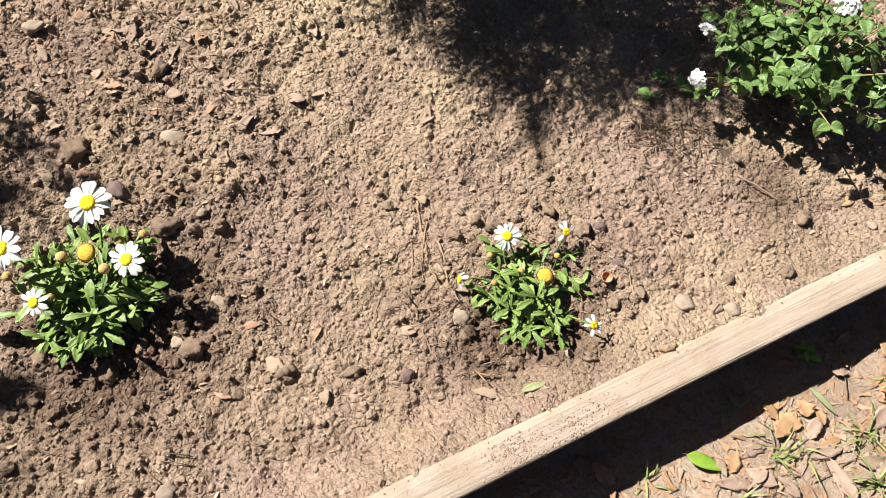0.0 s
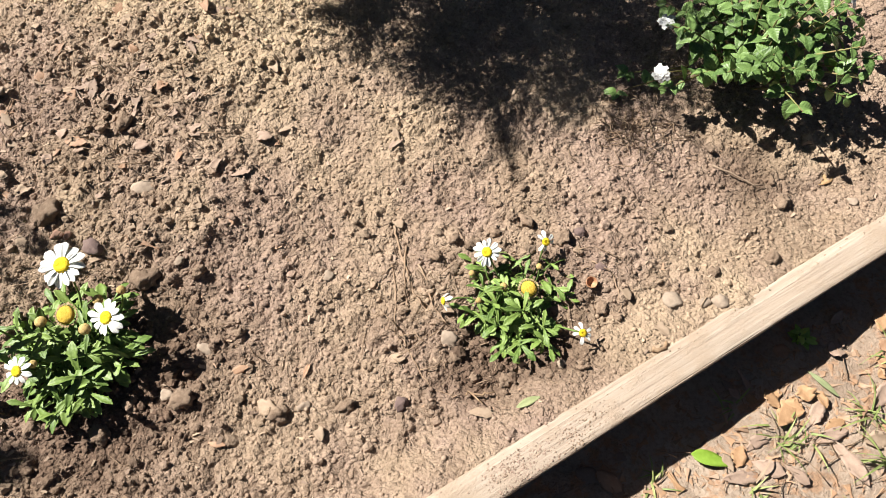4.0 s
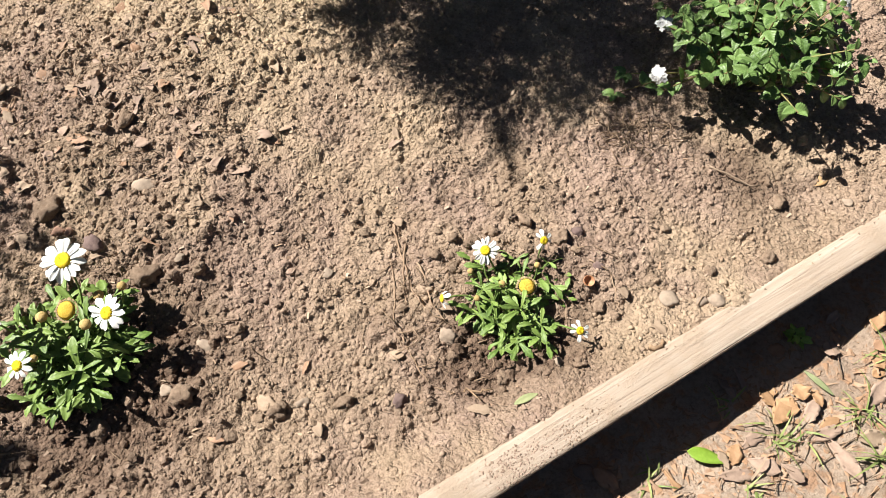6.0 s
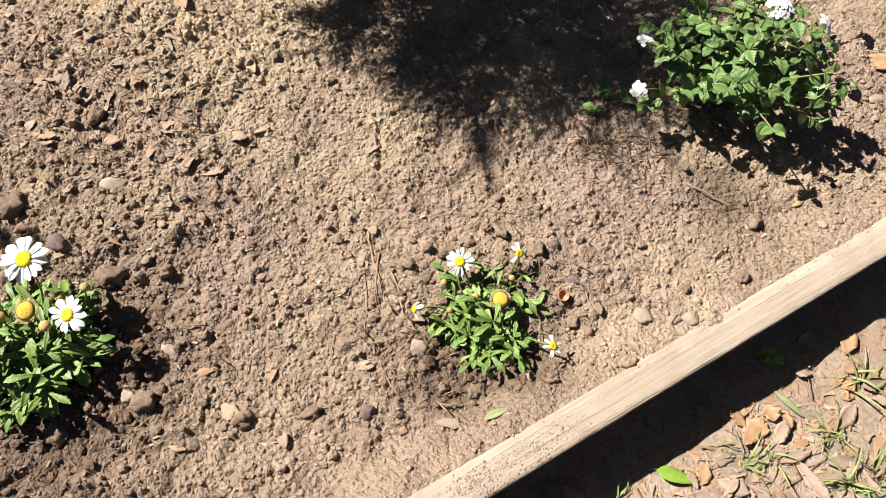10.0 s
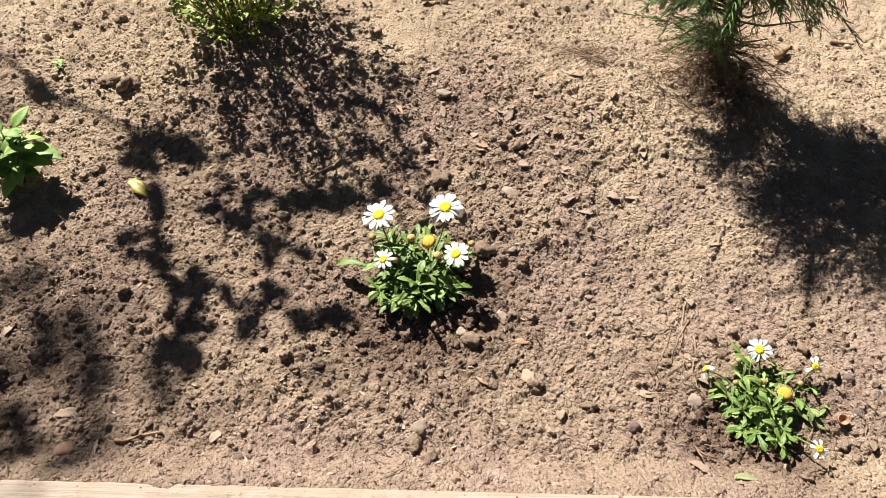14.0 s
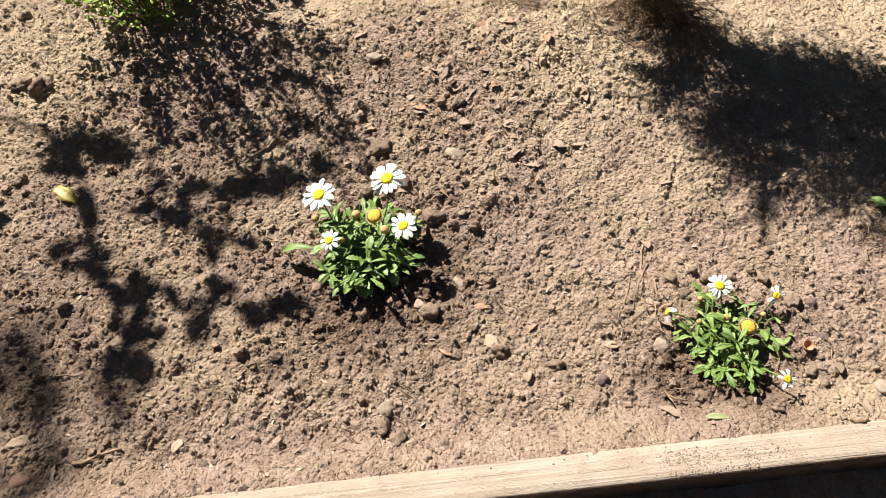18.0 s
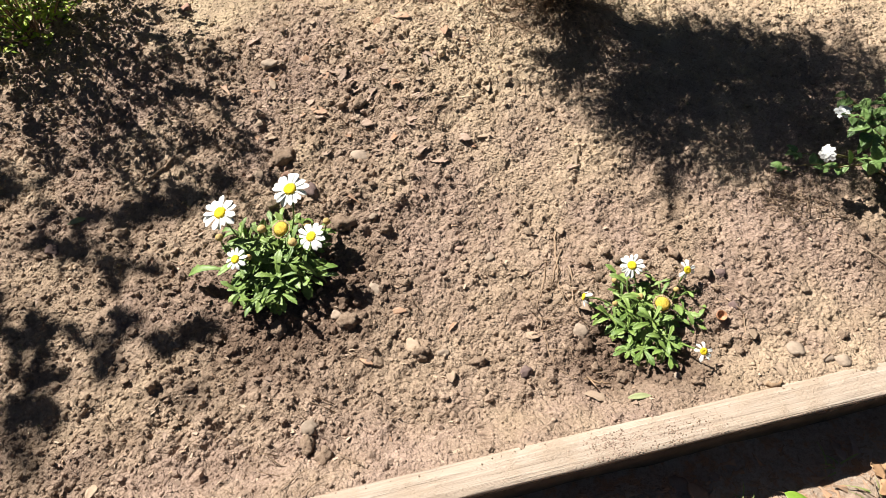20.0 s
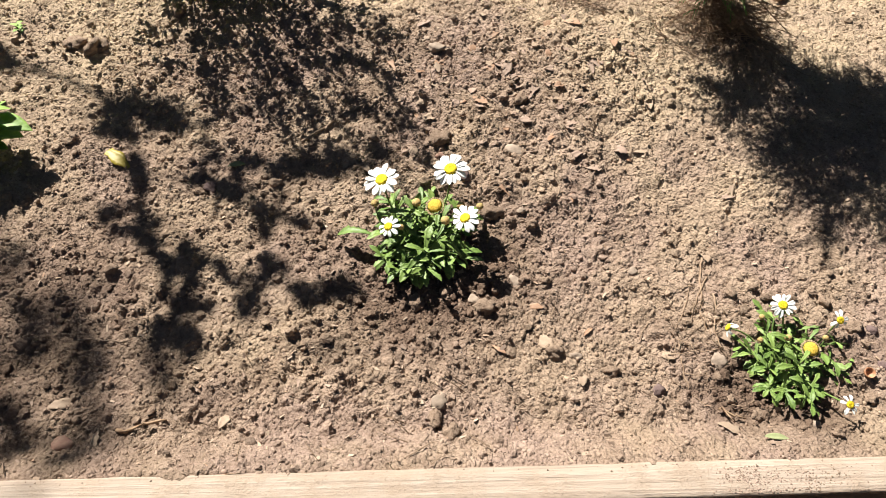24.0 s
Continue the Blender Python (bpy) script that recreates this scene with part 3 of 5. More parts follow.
def stem_to(parent, base, top, r, rnd, bend=0.02, material=None):
    base, top = Vector(base), Vector(top)
    off = Vector((rnd.uniform(-1, 1), rnd.uniform(-1, 1), 0)) * bend
    pts = [base.lerp(top, t) + off * math.sin(math.pi * t) for t in (0, 0.25, 0.5, 0.75, 1)]
    return child("stem", mesh_of("stem", *tube(pts, [r * 1.2, r * 1.1, r, r * 0.95, r * 0.9], 5), material or DAISY_STEM), parent)


def spent_head(parent, at, normal, size, rnd):
    m = Vector(normal).to_track_quat("Z", "Y").to_matrix().to_4x4()
    disc = child("spent_flower", dome(size * 0.46, size * 0.2, DISC_OLD, "spent_flower"), parent, Matrix.Translation(at) @ m, "faded yellow flower centre without petals")
    fringe = []
    for k in range(26):
        w = 2 * math.pi * k / 26
        v, f = blade(size * rnd.uniform(0.10, 0.2), size * 0.13, oval, 0.6, 0.2, 0, 3, 0, 0.0005, rnd)
        mm = aim(Vector((math.cos(w), math.sin(w), -0.1)) * size * 0.47, (math.cos(w), math.sin(w), rnd.uniform(-0.2, 0.5)))
        fringe.append(([mm @ p for p in v], f))
    child("withered_fringe", mesh_of("withered_fringe", *join(fringe), WITHERED), disc, None, "brown shrivelled petal fringe")


def bud(parent, at, r, rnd):
    bm = bmesh.new()
    bmesh.ops.create_icosphere(bm, subdivisions=3, radius=r)
    v = [Vector((q.co.x, q.co.y, q.co.z * 0.85)) * (1 + 0.05 * math.sin(9 * math.atan2(q.co.y, q.co.x) + 400 * q.co.z)) for q in bm.verts]
    f = [tuple(q.index for q in p.verts) for p in bm.faces]
    bm.free()
    return child("bud", mesh_of("bud", v, f, BUD), parent, Matrix.Translation(at), "closed tan flower bud")


def daisy(x, y, spread, height, shoots, flowers, spents, buds, seed, label):
    rnd = random.Random(seed)
    z0 = ground(x, y) - 0.004
    thing = empty("daisy_plant", (x, y, z0), label, "daisy", "daisies in the bed")
    rel = lambda p: Vector(p) - Vector((x, y, z0))
    for s in range(shoots):
        w = 2.4 * s + rnd.uniform(-0.4, 0.4)
        d = spread * math.sqrt((s + 0.5) / shoots)
        foot = Vector((math.cos(w) * d * 0.35, math.sin(w) * d * 0.35, 0))
        tip = Vector((math.cos(w) * d * 0.8, math.sin(w) * d * 0.8, height * rnd.uniform(0.45, 0.95) * (1.1 - 0.6 * d / spread)))
        stem_to(thing, foot, tip, 0.0018, rnd, 0.012)
        count = rnd.randint(9, 12)
        for k in range(count):
            t = 0.25 + 0.75 * k / (count - 1)
            p = foot.lerp(tip, t)
            a = 2.4 * k + rnd.uniform(-0.5, 0.5) + s
            up = rnd.uniform(0.0, 0.75) + 0.9 * max(0, t - 0.6)
            out = Vector((math.cos(a), math.sin(a), up)) + Vector((math.cos(w), math.sin(w), 0)) * 0.7 * d / spread
            size = rnd.uniform(0.030, 0.054) * (1.1 - 0.35 * t) * (1.22 if spread > 0.12 else 0.86)
            child("leaf", rnd.choice(LEAF_SHAPES), thing, aim(p, out, rnd.uniform(-0.5, 0.5), size))
    for at, normal, size, petals, droop, skip in flowers:
        p = rel(at)
        stem_to(thing, (p.x * 0.45, p.y * 0.45, 0.01), p - Vector(normal).normalized() * 0.004, 0.0016, rnd, 0.012)
        flower_head(thing, p, normal, size, petals, rnd, droop, skip)
    for at, normal, size in spents:
        p = rel(at)
        stem_to(thing, (p.x * 0.5, p.y * 0.5, 0.01), p, 0.002, rnd, 0.012)
        spent_head(thing, p, normal, size, rnd)
    for at, r in buds:
        p = rel(at)
        stem_to(thing, (p.x * 0.6, p.y * 0.6, 0.01), p, 0.0014, rnd, 0.008)
        bud(thing, p, r, rnd)
    return thing


plant = daisy(-0.548, 0.485, 0.128, 0.088, 25,
              [((-0.632, 0.500, 0.131), (-0.15, -0.3, 0.9), 0.064, 15, 0.0, 0), ((-0.527, 0.577, 0.131), (-0.05, -0.3, 0.9), 0.066, 16, 0.15, 0),
               ((-0.466, 0.499, 0.102), (-0.25, -0.35, 0.9), 0.054, 13, 0.1, 0), ((-0.590, 0.437, 0.086), (-0.15, -0.35, 0.85), 0.044, 10, 0.2, 0)],
              [((-0.533, 0.518, 0.086), (-0.1, -0.35, 0.9), 0.031)],
              [((-0.637, 0.478, 0.087), 0.0075), ((-0.567, 0.510, 0.088), 0.0085), ((-0.489, 0.538, 0.086), 0.008), ((-0.456, 0.550, 0.087), 0.007),
               ((-0.501, 0.491, 0.088), 0.0085), ((-0.569, 0.446, 0.085), 0.006)],
              31, "flowering white daisy with yellow centres and toothed green leaves")
child("leaf", LEAF_SHAPES[4], plant, aim((-0.075, -0.05, 0.045), (-1, -0.1, 0.2), 0.2, 0.074), "long pale leaf reaching out over the soil")
daisy(0.138, 0.492, 0.118, 0.066, 23,
      [((0.096, 0.560, 0.072), (0.05, -0.35, 0.9), 0.044, 12, 0.1, 0), ((0.190, 0.569, 0.070), (0.25, -0.5, 0.75), 0.036, 9, 0.5, 3),
       ((0.219, 0.416, 0.060), (0.2, -0.45, 0.85), 0.034, 9, 0.2, 4), ((0.022, 0.498, 0.045), (-0.9, -0.1, 0.3), 0.036, 9, 1.3, 2)],
      [((0.152, 0.496, 0.062), (0.0, -0.3, 0.95), 0.027)],
      [((0.070, 0.535, 0.055), 0.005), ((0.175, 0.535, 0.055), 0.005), ((0.075, 0.49, 0.05), 0.005), ((0.115, 0.505, 0.06), 0.006)],
      77, "small daisy plant with fading white flowers in a dug hollow")


# ---------------------------------------------------------------- lantana
LANT_SHAPES = [mesh_of("leaf", *blade(1.0, w, pointed, curl, 0.28, tw, 17, 0.07, 0.01, R, 0.01), LANTANA_LEAF)
               for w, curl, tw in ((0.66, 0.4, 0.1), (0.72, 0.7, -0.2), (0.62, 0.2, 0.25), (0.68, 0.9, 0.0))]


def floret_mesh():
    out = []
    for k in range(5):
        w = 2 * math.pi * k / 5
        v, f = blade(0.5, 0.45, lambda t: 0.4 + 0.6 * math.sin(math.pi * min(1, t * 0.8 + 0.1)), 0.3, 0.1, 0, 3, 0, 0.02, R)
        m = aim((0, 0, 0), (math.cos(w), math.sin(w), 0.25))
        out.append(([m @ p for p in v], f))
    return mesh_of("floret", *join(out), FLORET)


FLORET_MESH = floret_mesh()


def cluster(parent, at, normal, size, rnd):
    """A flat-topped head of small five-lobed florets."""
    m = Vector(normal).to_track_quat("Z", "Y").to_matrix().to_4x4()
    head = child("flower_head", dome(size * 0.22, size * 0.12, LANTANA_LEAF, "flower_head"), parent, Matrix.Translation(at) @ m, "cluster of small white florets")
    for k in range(15):
        r = size * 0.5 * math.sqrt((k + 0.5) / 15)
        w = 2.4 * k
        up = Vector((math.cos(w) * r * 0.9 / size, math.sin(w) * r * 0.9 / size, 0.8))
        q = up.to_track_quat("Z", "Y").to_matrix().to_4x4()
        child("floret", FLORET_MESH, head, Matrix.Translation((math.cos(w) * r, math.sin(w) * r, size * 0.28 - r * 0.35)) @ q @ Matrix.Scale(size * rnd.uniform(0.3, 0.38), 4))


def lantana(x, y, seed):
    rnd = random.Random(seed)
    z0 = ground(x, y)
    thing = empty("lantana_bush", (x, y, z0), "leafy green lantana bush with clusters of white flowers", "lantana")
    shoots = 56
    for s in range(shoots):
        w = 2.399 * s + rnd.uniform(-0.35, 0.35)
        f = math.sqrt((s + 0.3) / shoots) * rnd.uniform(0.85, 1.02)
        tip = Vector((math.cos(w) * 0.200 * f, math.sin(w) * 0.180 * f, (0.050 + 0.135 * math.sqrt(max(0, 1 - f * f))) * rnd.uniform(0.6, 1.15)))
        foot = Vector((math.cos(w) * 0.04 * f, math.sin(w) * 0.04 * f, 0))
        mid = foot.lerp(tip, 0.5) + Vector((0, 0, 0.03 * f))
        child("stem", mesh_of("stem", *tube([foot, foot.lerp(mid, 0.6), mid, mid.lerp(tip, 0.6), tip], [0.0022, 0.0019, 0.0016, 0.0013, 0.001], 5), LANTANA_STEM), thing)
        along = (tip - mid).normalized()
        side = along.cross(Vector((rnd.uniform(-0.4, 0.4), rnd.uniform(-0.4, 0.4), 1))).normalized()
        other = along.cross(side)
        for k, t in enumerate((-0.35, 0.1, 0.5, 0.82, 1.0)):
            p = mid.lerp(tip, t)
            a = side if k % 2 else other
            for sgn in (-1, 1):
                if rnd.random() < 0.12:
                    continue
                out = a * sgn + along * (0.3 + 0.4 * (k == 4)) + Vector((rnd.uniform(-0.3, 0.3), rnd.uniform(-0.3, 0.3), rnd.uniform(-0.2, 0.15)))
                out.z *= 0.6
                size = rnd.uniform(0.021, 0.039) * (0.9, 1.0, 1.0, 0.85, 0.5)[k]
                child("leaf", rnd.choice(LANT_SHAPES), thing, aim(p, out, rnd.uniform(-0.5, 0.5), size))
    for at, normal, size in (((0.421, 0.826, 0.140), (-0.5, -0.6, 0.5), 0.027), ((0.448, 0.918, 0.162), (-0.3, -0.2, 0.9), 0.026), ((0.672, 0.938, 0.200), (0, -0.3, 0.9), 0.044),
                             ((0.652, 1.025, 0.200), (-0.1, -0.1, 0.9), 0.042), ((0.706, 1.040, 0.195), (0.1, 0, 0.9), 0.044), ((0.765, 0.930, 0.168), (0.6, -0.2, 0.7), 0.036), ((0.825, 1.060, 0.185), (0.5, 0, 0.8), 0.036)):
        p = Vector(at) - Vector((x, y, z0))
        stem_to(thing, (p.x * 0.5, p.y * 0.5, p.z * 0.55), p, 0.0014, rnd, 0.01, LANTANA_STEM)
        cluster(thing, p, normal, size, rnd)
    for px, py in ((0.368, 0.862), (0.425, 0.872), (0.395, 0.90)):
        b = Vector((px, py, ground(px, py) + 0.012)) - Vector((x, y, z0))
        stem_to(thing, (b.x * 0.5, b.y * 0.5, 0.02), b, 0.0013, rnd, 0.01, LANTANA_STEM)
        for k in range(4):
            a = rnd.uniform(0, 6.28)
            child("leaf", rnd.choice(LANT_SHAPES), thing, aim(b, (math.cos(a), math.sin(a), 0.4), 0, rnd.uniform(0.02, 0.03)))
    return thing


lantana(0.606, 0.882, 5)


# ---------------------------------------------------------------- conifer, box bush and the other plants behind
def spray(rnd, length):
    """A flat conifer spray: a thin axis with short scaly side shoots."""
    out = [tube([(0, 0, 0), (0, length * 0.5, 0.0), (0, length, -length * 0.08)], [0.0016, 0.0013, 0.0008], 3)]
    n = 7
    for k in range(n):
        t = 0.1 + 0.85 * k / (n - 1)
        for s in (-1, 1):
            l = length * 0.46 * (1 - 0.55 * t) * rnd.uniform(0.5, 1.2)
            p = Vector((0, length * t, -0.08 * length * t * t))
            q = p + Vector((s * l * rnd.uniform(0.25, 0.5), l * 0.9, rnd.uniform(-0.3, 0.15) * l))
            out.append(tube([p, p.lerp(q, 0.5) + Vector((0, -0.06 * l, 0)), q], [0.0012, 0.0013, 0.0006], 3))
            if l > 0.012:
                for e in (0.4, 0.7):
                    a = p.lerp(q, e)
                    out.append(tube([a, a + Vector((s * l * 0.08, l * 0.35, rnd.uniform(-0.1, 0.1) * l))], [0.0011, 0.0006], 3))
    return join(out)


SPRAYS = [mesh_of("spray", *spray(R, l), CONIFER_GREEN) for l in (0.11, 0.13, 0.16)]


def conifer(x, y, height, seed):
    """Vase-shaped: low boughs reach out on one side only, higher ones all round."""
    rnd = random.Random(seed)
    z0 = ground(x, y) - 0.01
    thing = empty("young_conifer", (x, y, z0), "young conifer with drooping green sprays and a thin brown trunk", "conifer")
    lean = lambda h: Vector((-0.02 * h + 0.06 * h * h, -0.05 * h + 0.14 * h * h, h))
    child("trunk", mesh_of("trunk", *tube([lean(height * t / 8) + Vector((0.006 * math.sin(2.1 * t), 0.005 * math.cos(1.7 * t), 0)) for t in range(9)], [0.018 - 0.0019 * t for t in range(9)], 8), BARK), thing)
    for b in range(130):
        h = 0.11 + (height - 0.13) * (b / 129)
        w = 2.399 * b + rnd.uniform(-0.4, 0.4)
        front = 0.5 - 0.5 * (0.25 * math.cos(w) + 0.97 * math.sin(w))
        wide = np.interp(h, (0.07, 0.15, 0.28, 0.58, 0.70, 0.78, 0.88), (0.05, 0.13, 0.30, 0.36, 0.27, 0.12, 0.04))
        slim = np.interp(h, (0.07, 0.2, 0.3, 0.45, 0.6, 0.72, 0.82, 0.94), (0.04, 0.05, 0.05, 0.08, 0.15, 0.25, 0.24, 0.06))
        reach = float(slim + (wide - slim) * smooth(0.35, 0.95, front)) * rnd.uniform(0.68, 0.98)
        p = lean(max(0.05, h - 0.55 * reach))
        tip = lean(h) + Vector((math.cos(w), math.sin(w), 0)) * reach
        limb = child("branch", mesh_of("branch", *tube([p, p.lerp(tip, 0.5) - Vector((0, 0, 0.015)), tip], [0.004, 0.003, 0.0015], 4), BARK), thing)
        bare = h < 0.34 and math.cos(w) > 0.1
        count = 0 if bare else 4 if h < 0.27 else 18 if front > 0.55 else 11
        for k in range(count):
            t = 0.25 + 0.75 * k / (count - 1)
            a = w + rnd.uniform(-1.1, 1.1)
            out = Vector((math.cos(a), math.sin(a), rnd.uniform(-0.7, 0.25)))
            child("spray", rnd.choice(SPRAYS), limb, aim(p.lerp(tip, t), out, rnd.uniform(-1.2, 1.2), rnd.uniform(0.5, 1.0) * min(1, 0.55 + h)))
    parts = []
    for k in range(150):
        w, h = rnd.choice((rnd.uniform(0, 6.28), rnd.uniform(3.4, 5.2), rnd.uniform(4.4, 6.9))), rnd.uniform(0.005, 0.11)
        l = rnd.uniform(0.05, 0.19)
        q = lean(h)
        pts = [q, q + Vector((math.cos(w) * l * 0.5, math.sin(w) * l * 0.5, rnd.uniform(-0.015, 0.03) - 0.03 * l)), q + Vector((math.cos(w + 0.3) * l, math.sin(w + 0.3) * l, rnd.uniform(-0.02, 0.03) - 0.15 * l))]
        parts.append(tube(pts, [0.0022, 0.0015, 0.0008], 4))
        for j in range(12):
            a = pts[1].lerp(pts[2], rnd.random())
            parts.append(tube([a, a + Vector((rnd.uniform(-1, 1), rnd.uniform(-1, 1), rnd.uniform(-0.3, 0.4))) * 0.035], [0.001, 0.0006], 3))
    tagged(child("dead_twig_tangle", mesh_of("dead_twig_tangle", *join(parts), DRY_TWIG), thing, None, "tangle of bare brown dead twigs"), kind="stuff")
    return thing


conifer(-0.158, 1.358, 0.88, 8)


def small_leaf(l, w):
    return blade(l, w, oval, 0.3, 0.2, 0, 3, 0, 0.0004, R)


def box_bush(x, y, r, height, seed):
    rnd = random.Random(seed)
    z0 = ground(x, y) - 0.01
    thing = empty("box_bush", (x, y, z0), "yellow-green small-leaved evergreen bush", "bush")
    for s in range(46):
        w = 2.399 * s
        d = r * math.sqrt((s + 0.5) / 46)
        top = Vector((math.cos(w) * d, math.sin(w) * d, height * (1 - 0.74 * (d / r) ** 2) * rnd.uniform(0.75, 1.08)))
        foot = Vector((math.cos(w) * d * 0.25, math.sin(w) * d * 0.25, 0))
        bow = Vector((math.cos(w), math.sin(w), 0)) * 0.03
        stem = child("stem", mesh_of("stem", *tube([foot, foot.lerp(top, 0.5) + bow, top], [0.0022, 0.0014, 0.0006], 4), DRY_TWIG), thing)
        parts = []
        knots = max(3, round(top.length / (0.05 + 0.055 * (1 - d / r))))
        for e in range(knots):
            t = min(1.0, 0.06 + 0.94 * (e + rnd.uniform(0, 0.7)) / (knots - 0.5))
            knot = foot.lerp(top, t) + bow * math.sin(math.pi * t) + Vector((rnd.gauss(0, 1), rnd.gauss(0, 1), 0)) * 0.02
            for k in range(rnd.randint(7, 12)):
                a = rnd.uniform(0, 6.28)
                p = knot + Vector((rnd.gauss(0, 1), rnd.gauss(0, 1), rnd.gauss(0, 1))) * 0.011
                m = aim(p, (math.cos(a), math.sin(a), rnd.uniform(-0.2, 0.9)), rnd.uniform(-0.5, 0.5))
                v, f = small_leaf(rnd.uniform(0.013, 0.022), rnd.uniform(0.008, 0.013))
                parts.append(([m @ q for q in v], f))
        tagged(child("foliage", mesh_of("foliage", *join(parts), BOX_LEAF), stem), kind="stuff")
    return thing


box_bush(-1.37, 1.035, 0.285, 0.95, 12)

BROAD_SHAPES = [mesh_of("leaf", *blade(1.0, w, ovate, c, 0.2, t, 10, 0, 0.008, R), BROAD_LEAF) for w, c, t in ((0.5, 0.4, 0.1), (0.55, 0.8, -0.2), (0.48, 0.2, 0.2))]


def leafy(x, y, name, label, category, leaves, size, height, seed, flower=False):
    rnd = random.Random(seed)
    z0 = ground(x, y) - 0.005
    thing = empty(name, (x, y, z0), label, category)
    for s in range(max(1, leaves // 7)):
        w = 2.399 * s
        d = size * 0.55 * math.sqrt(s / max(1, leaves // 7))
        tip = Vector((math.cos(w) * d, math.sin(w) * d, height * rnd.uniform(0.6, 1.0)))
        stem_to(thing, (0, 0, 0), tip, 0.002, rnd, 0.008)
        for k in range(7):
            t = 0.35 + 0.65 * k / 6
            a = 2.4 * k + s
            child("leaf", rnd.choice(BROAD_SHAPES), thing, aim(tip * t, (math.cos(a), math.sin(a), rnd.uniform(0.0, 0.7)), rnd.uniform(-0.3, 0.3), size * rnd.uniform(0.55, 0.95) * (1.15 - 0.4 * t)))
    if flower:
        p = Vector((-0.055, -0.02, height + 0.02))
        stem_to(thing, (0, 0, 0.02), p, 0.0015, rnd)
        for k in range(5):
            w = 2 * math.pi * k / 5
            child("petal", PETALS[1], thing, aim(p, (math.cos(w), math.sin(w), 0.15), 0, 0.028) @ Matrix.Diagonal((2.2, 1, 1, 1)), "broad white petal")
    return thing


broad_plant = leafy(-1.450, 0.335, "broad_leaved_plant", "pale green broad-leaved bedding plant with a white flower", "bedding plant", 63, 0.085, 0.15, 3, True)
child("leaf", BROAD_SHAPES[0], broad_plant, aim((0.02, 0.03, 0.09), (1, 0.12, 0.05), 0.2, 0.085), "long leaf held out over the soil")
leafy(-1.637, 0.650, "seedling", "tiny bright green seedling in dry soil", "seedling", 7, 0.034, 0.03, 9)
leafy(-1.560, 1.000, "seedling", "small yellow-green sprig beside the bush", "seedling", 14, 0.034, 0.05, 10)


# ---------------------------------------------------------------- the tree whose leaves shade the bed
TREE_SHAPES = [mesh_of("leaf", *blade(1.0, w, ovate, c, 0.15, 0, 8, 0, 0.006, R), TREE_LEAF) for w, c in ((0.55, 0.3), (0.6, 0.6))]


def shade_tree(seed):
    """A small tree beyond the bed's end; its low branch throws leaf shadows on the soil."""
    rnd = random.Random(seed)
    root = Vector((-5.0, -0.5, OUT))
    thing = empty("shade_tree", root, "small broad-leaved tree beside the bed", "tree")
    rise = lambda s, h: Vector((s[0], s[1], float(broad(s[0], s[1])))) - SHADOW * h - root
    child("trunk", mesh_of("trunk", *tube([(0, 0, 0), (0.03, 0.02, 0.6), (0.0, 0.03, 1.2), (0.08, 0.0, 2.3), (0.12, 0.02, 3.6)], [0.06, 0.05, 0.045, 0.035, 0.02], 10), BARK), thing)
    H = 1.7
    start = Vector((0.02, 0.02, 1.45))
    # each twig: where its shadow falls, and how many leaves hang there
    twigs = [[(-1.825, 0.628, 0), (-1.64, 0.575, 1), (-1.575, 0.556, 2), (-1.48, 0.573, 0), (-1.29, 0.555, 5), (-1.235, 0.585, 5), (-1.18, 0.565, 5), (-1.11, 0.585, 2), (-1.04, 0.527, 2), (-0.96, 0.524, 2), (-0.89, 0.54, 3), (-0.82, 0.57, 3), (-0.765, 0.60, 2), (-0.72, 0.645, 2)],
             [(-1.27, 0.545, 3), (-1.245, 0.51, 2), (-1.15, 0.42, 2), (-1.10, 0.335, 2), (-1.06, 0.315, 3), (-1.00, 0.275, 2), (-0.92, 0.245, 4), (-0.86, 0.20, 3), (-0.885, 0.135, 2), (-0.825, 0.128, 3)],
             [(-0.92, 0.245, 0), (-0.887, 0.28, 1), (-0.82, 0.275, 2), (-0.775, 0.24, 2), (-0.757, 0.312, 2), (-0.695, 0.295, 2), (-0.645, 0.318, 2)],
             [(-1.15, 0.42, 0), (-1.02, 0.45, 2), (-0.955, 0.441, 3), (-0.90, 0.42, 1), (-0.85, 0.43, 3)]]
    for n, line in enumerate(twigs):
        pts = [rise(s, H + 0.01 * i) for i, s in enumerate(line)]
        if n == 0:
            pts = [start] + pts
        child("branch", mesh_of("branch", *tube(pts, [(0.0095 if n == 0 else 0.004) * (1 - 0.06 * i) for i in range(len(pts))], 6), BARK), thing)
        for i, s in enumerate(line):
            for k in range(2 * s[2]):
                q = rise((s[0] + rnd.gauss(0, 0.020), s[1] + rnd.gauss(0, 0.015)), H + rnd.uniform(-0.04, 0.04))
                a = rnd.uniform(0, 6.28)
                shape, size = rnd.choice(TREE_SHAPES), rnd.uniform(0.048, 0.074)
                out = Vector((math.cos(a), math.sin(a), rnd.uniform(-0.5, 0.3)))
                child("leaf", shape, thing, aim(q - out.normalized() * size * 0.5, out, rnd.uniform(-0.4, 0.4), size))
    # the crown, higher up, whose soft shade lies at the bed's lower end
    top = Vector((0.12, 0.02, 3.6))
    heart = rise((-1.075, -0.185), 4.6)
    for n in range(7):
        w = 2.399 * n
        end = heart + Vector((math.cos(w) * 0.2, math.sin(w) * 0.2, rnd.uniform(-0.2, 0.2)))
        child("branch", mesh_of("branch", *tube([top, top.lerp(end, 0.5) + Vector((0, 0, 0.08)), end], [0.02, 0.013, 0.006], 6), BARK), thing)
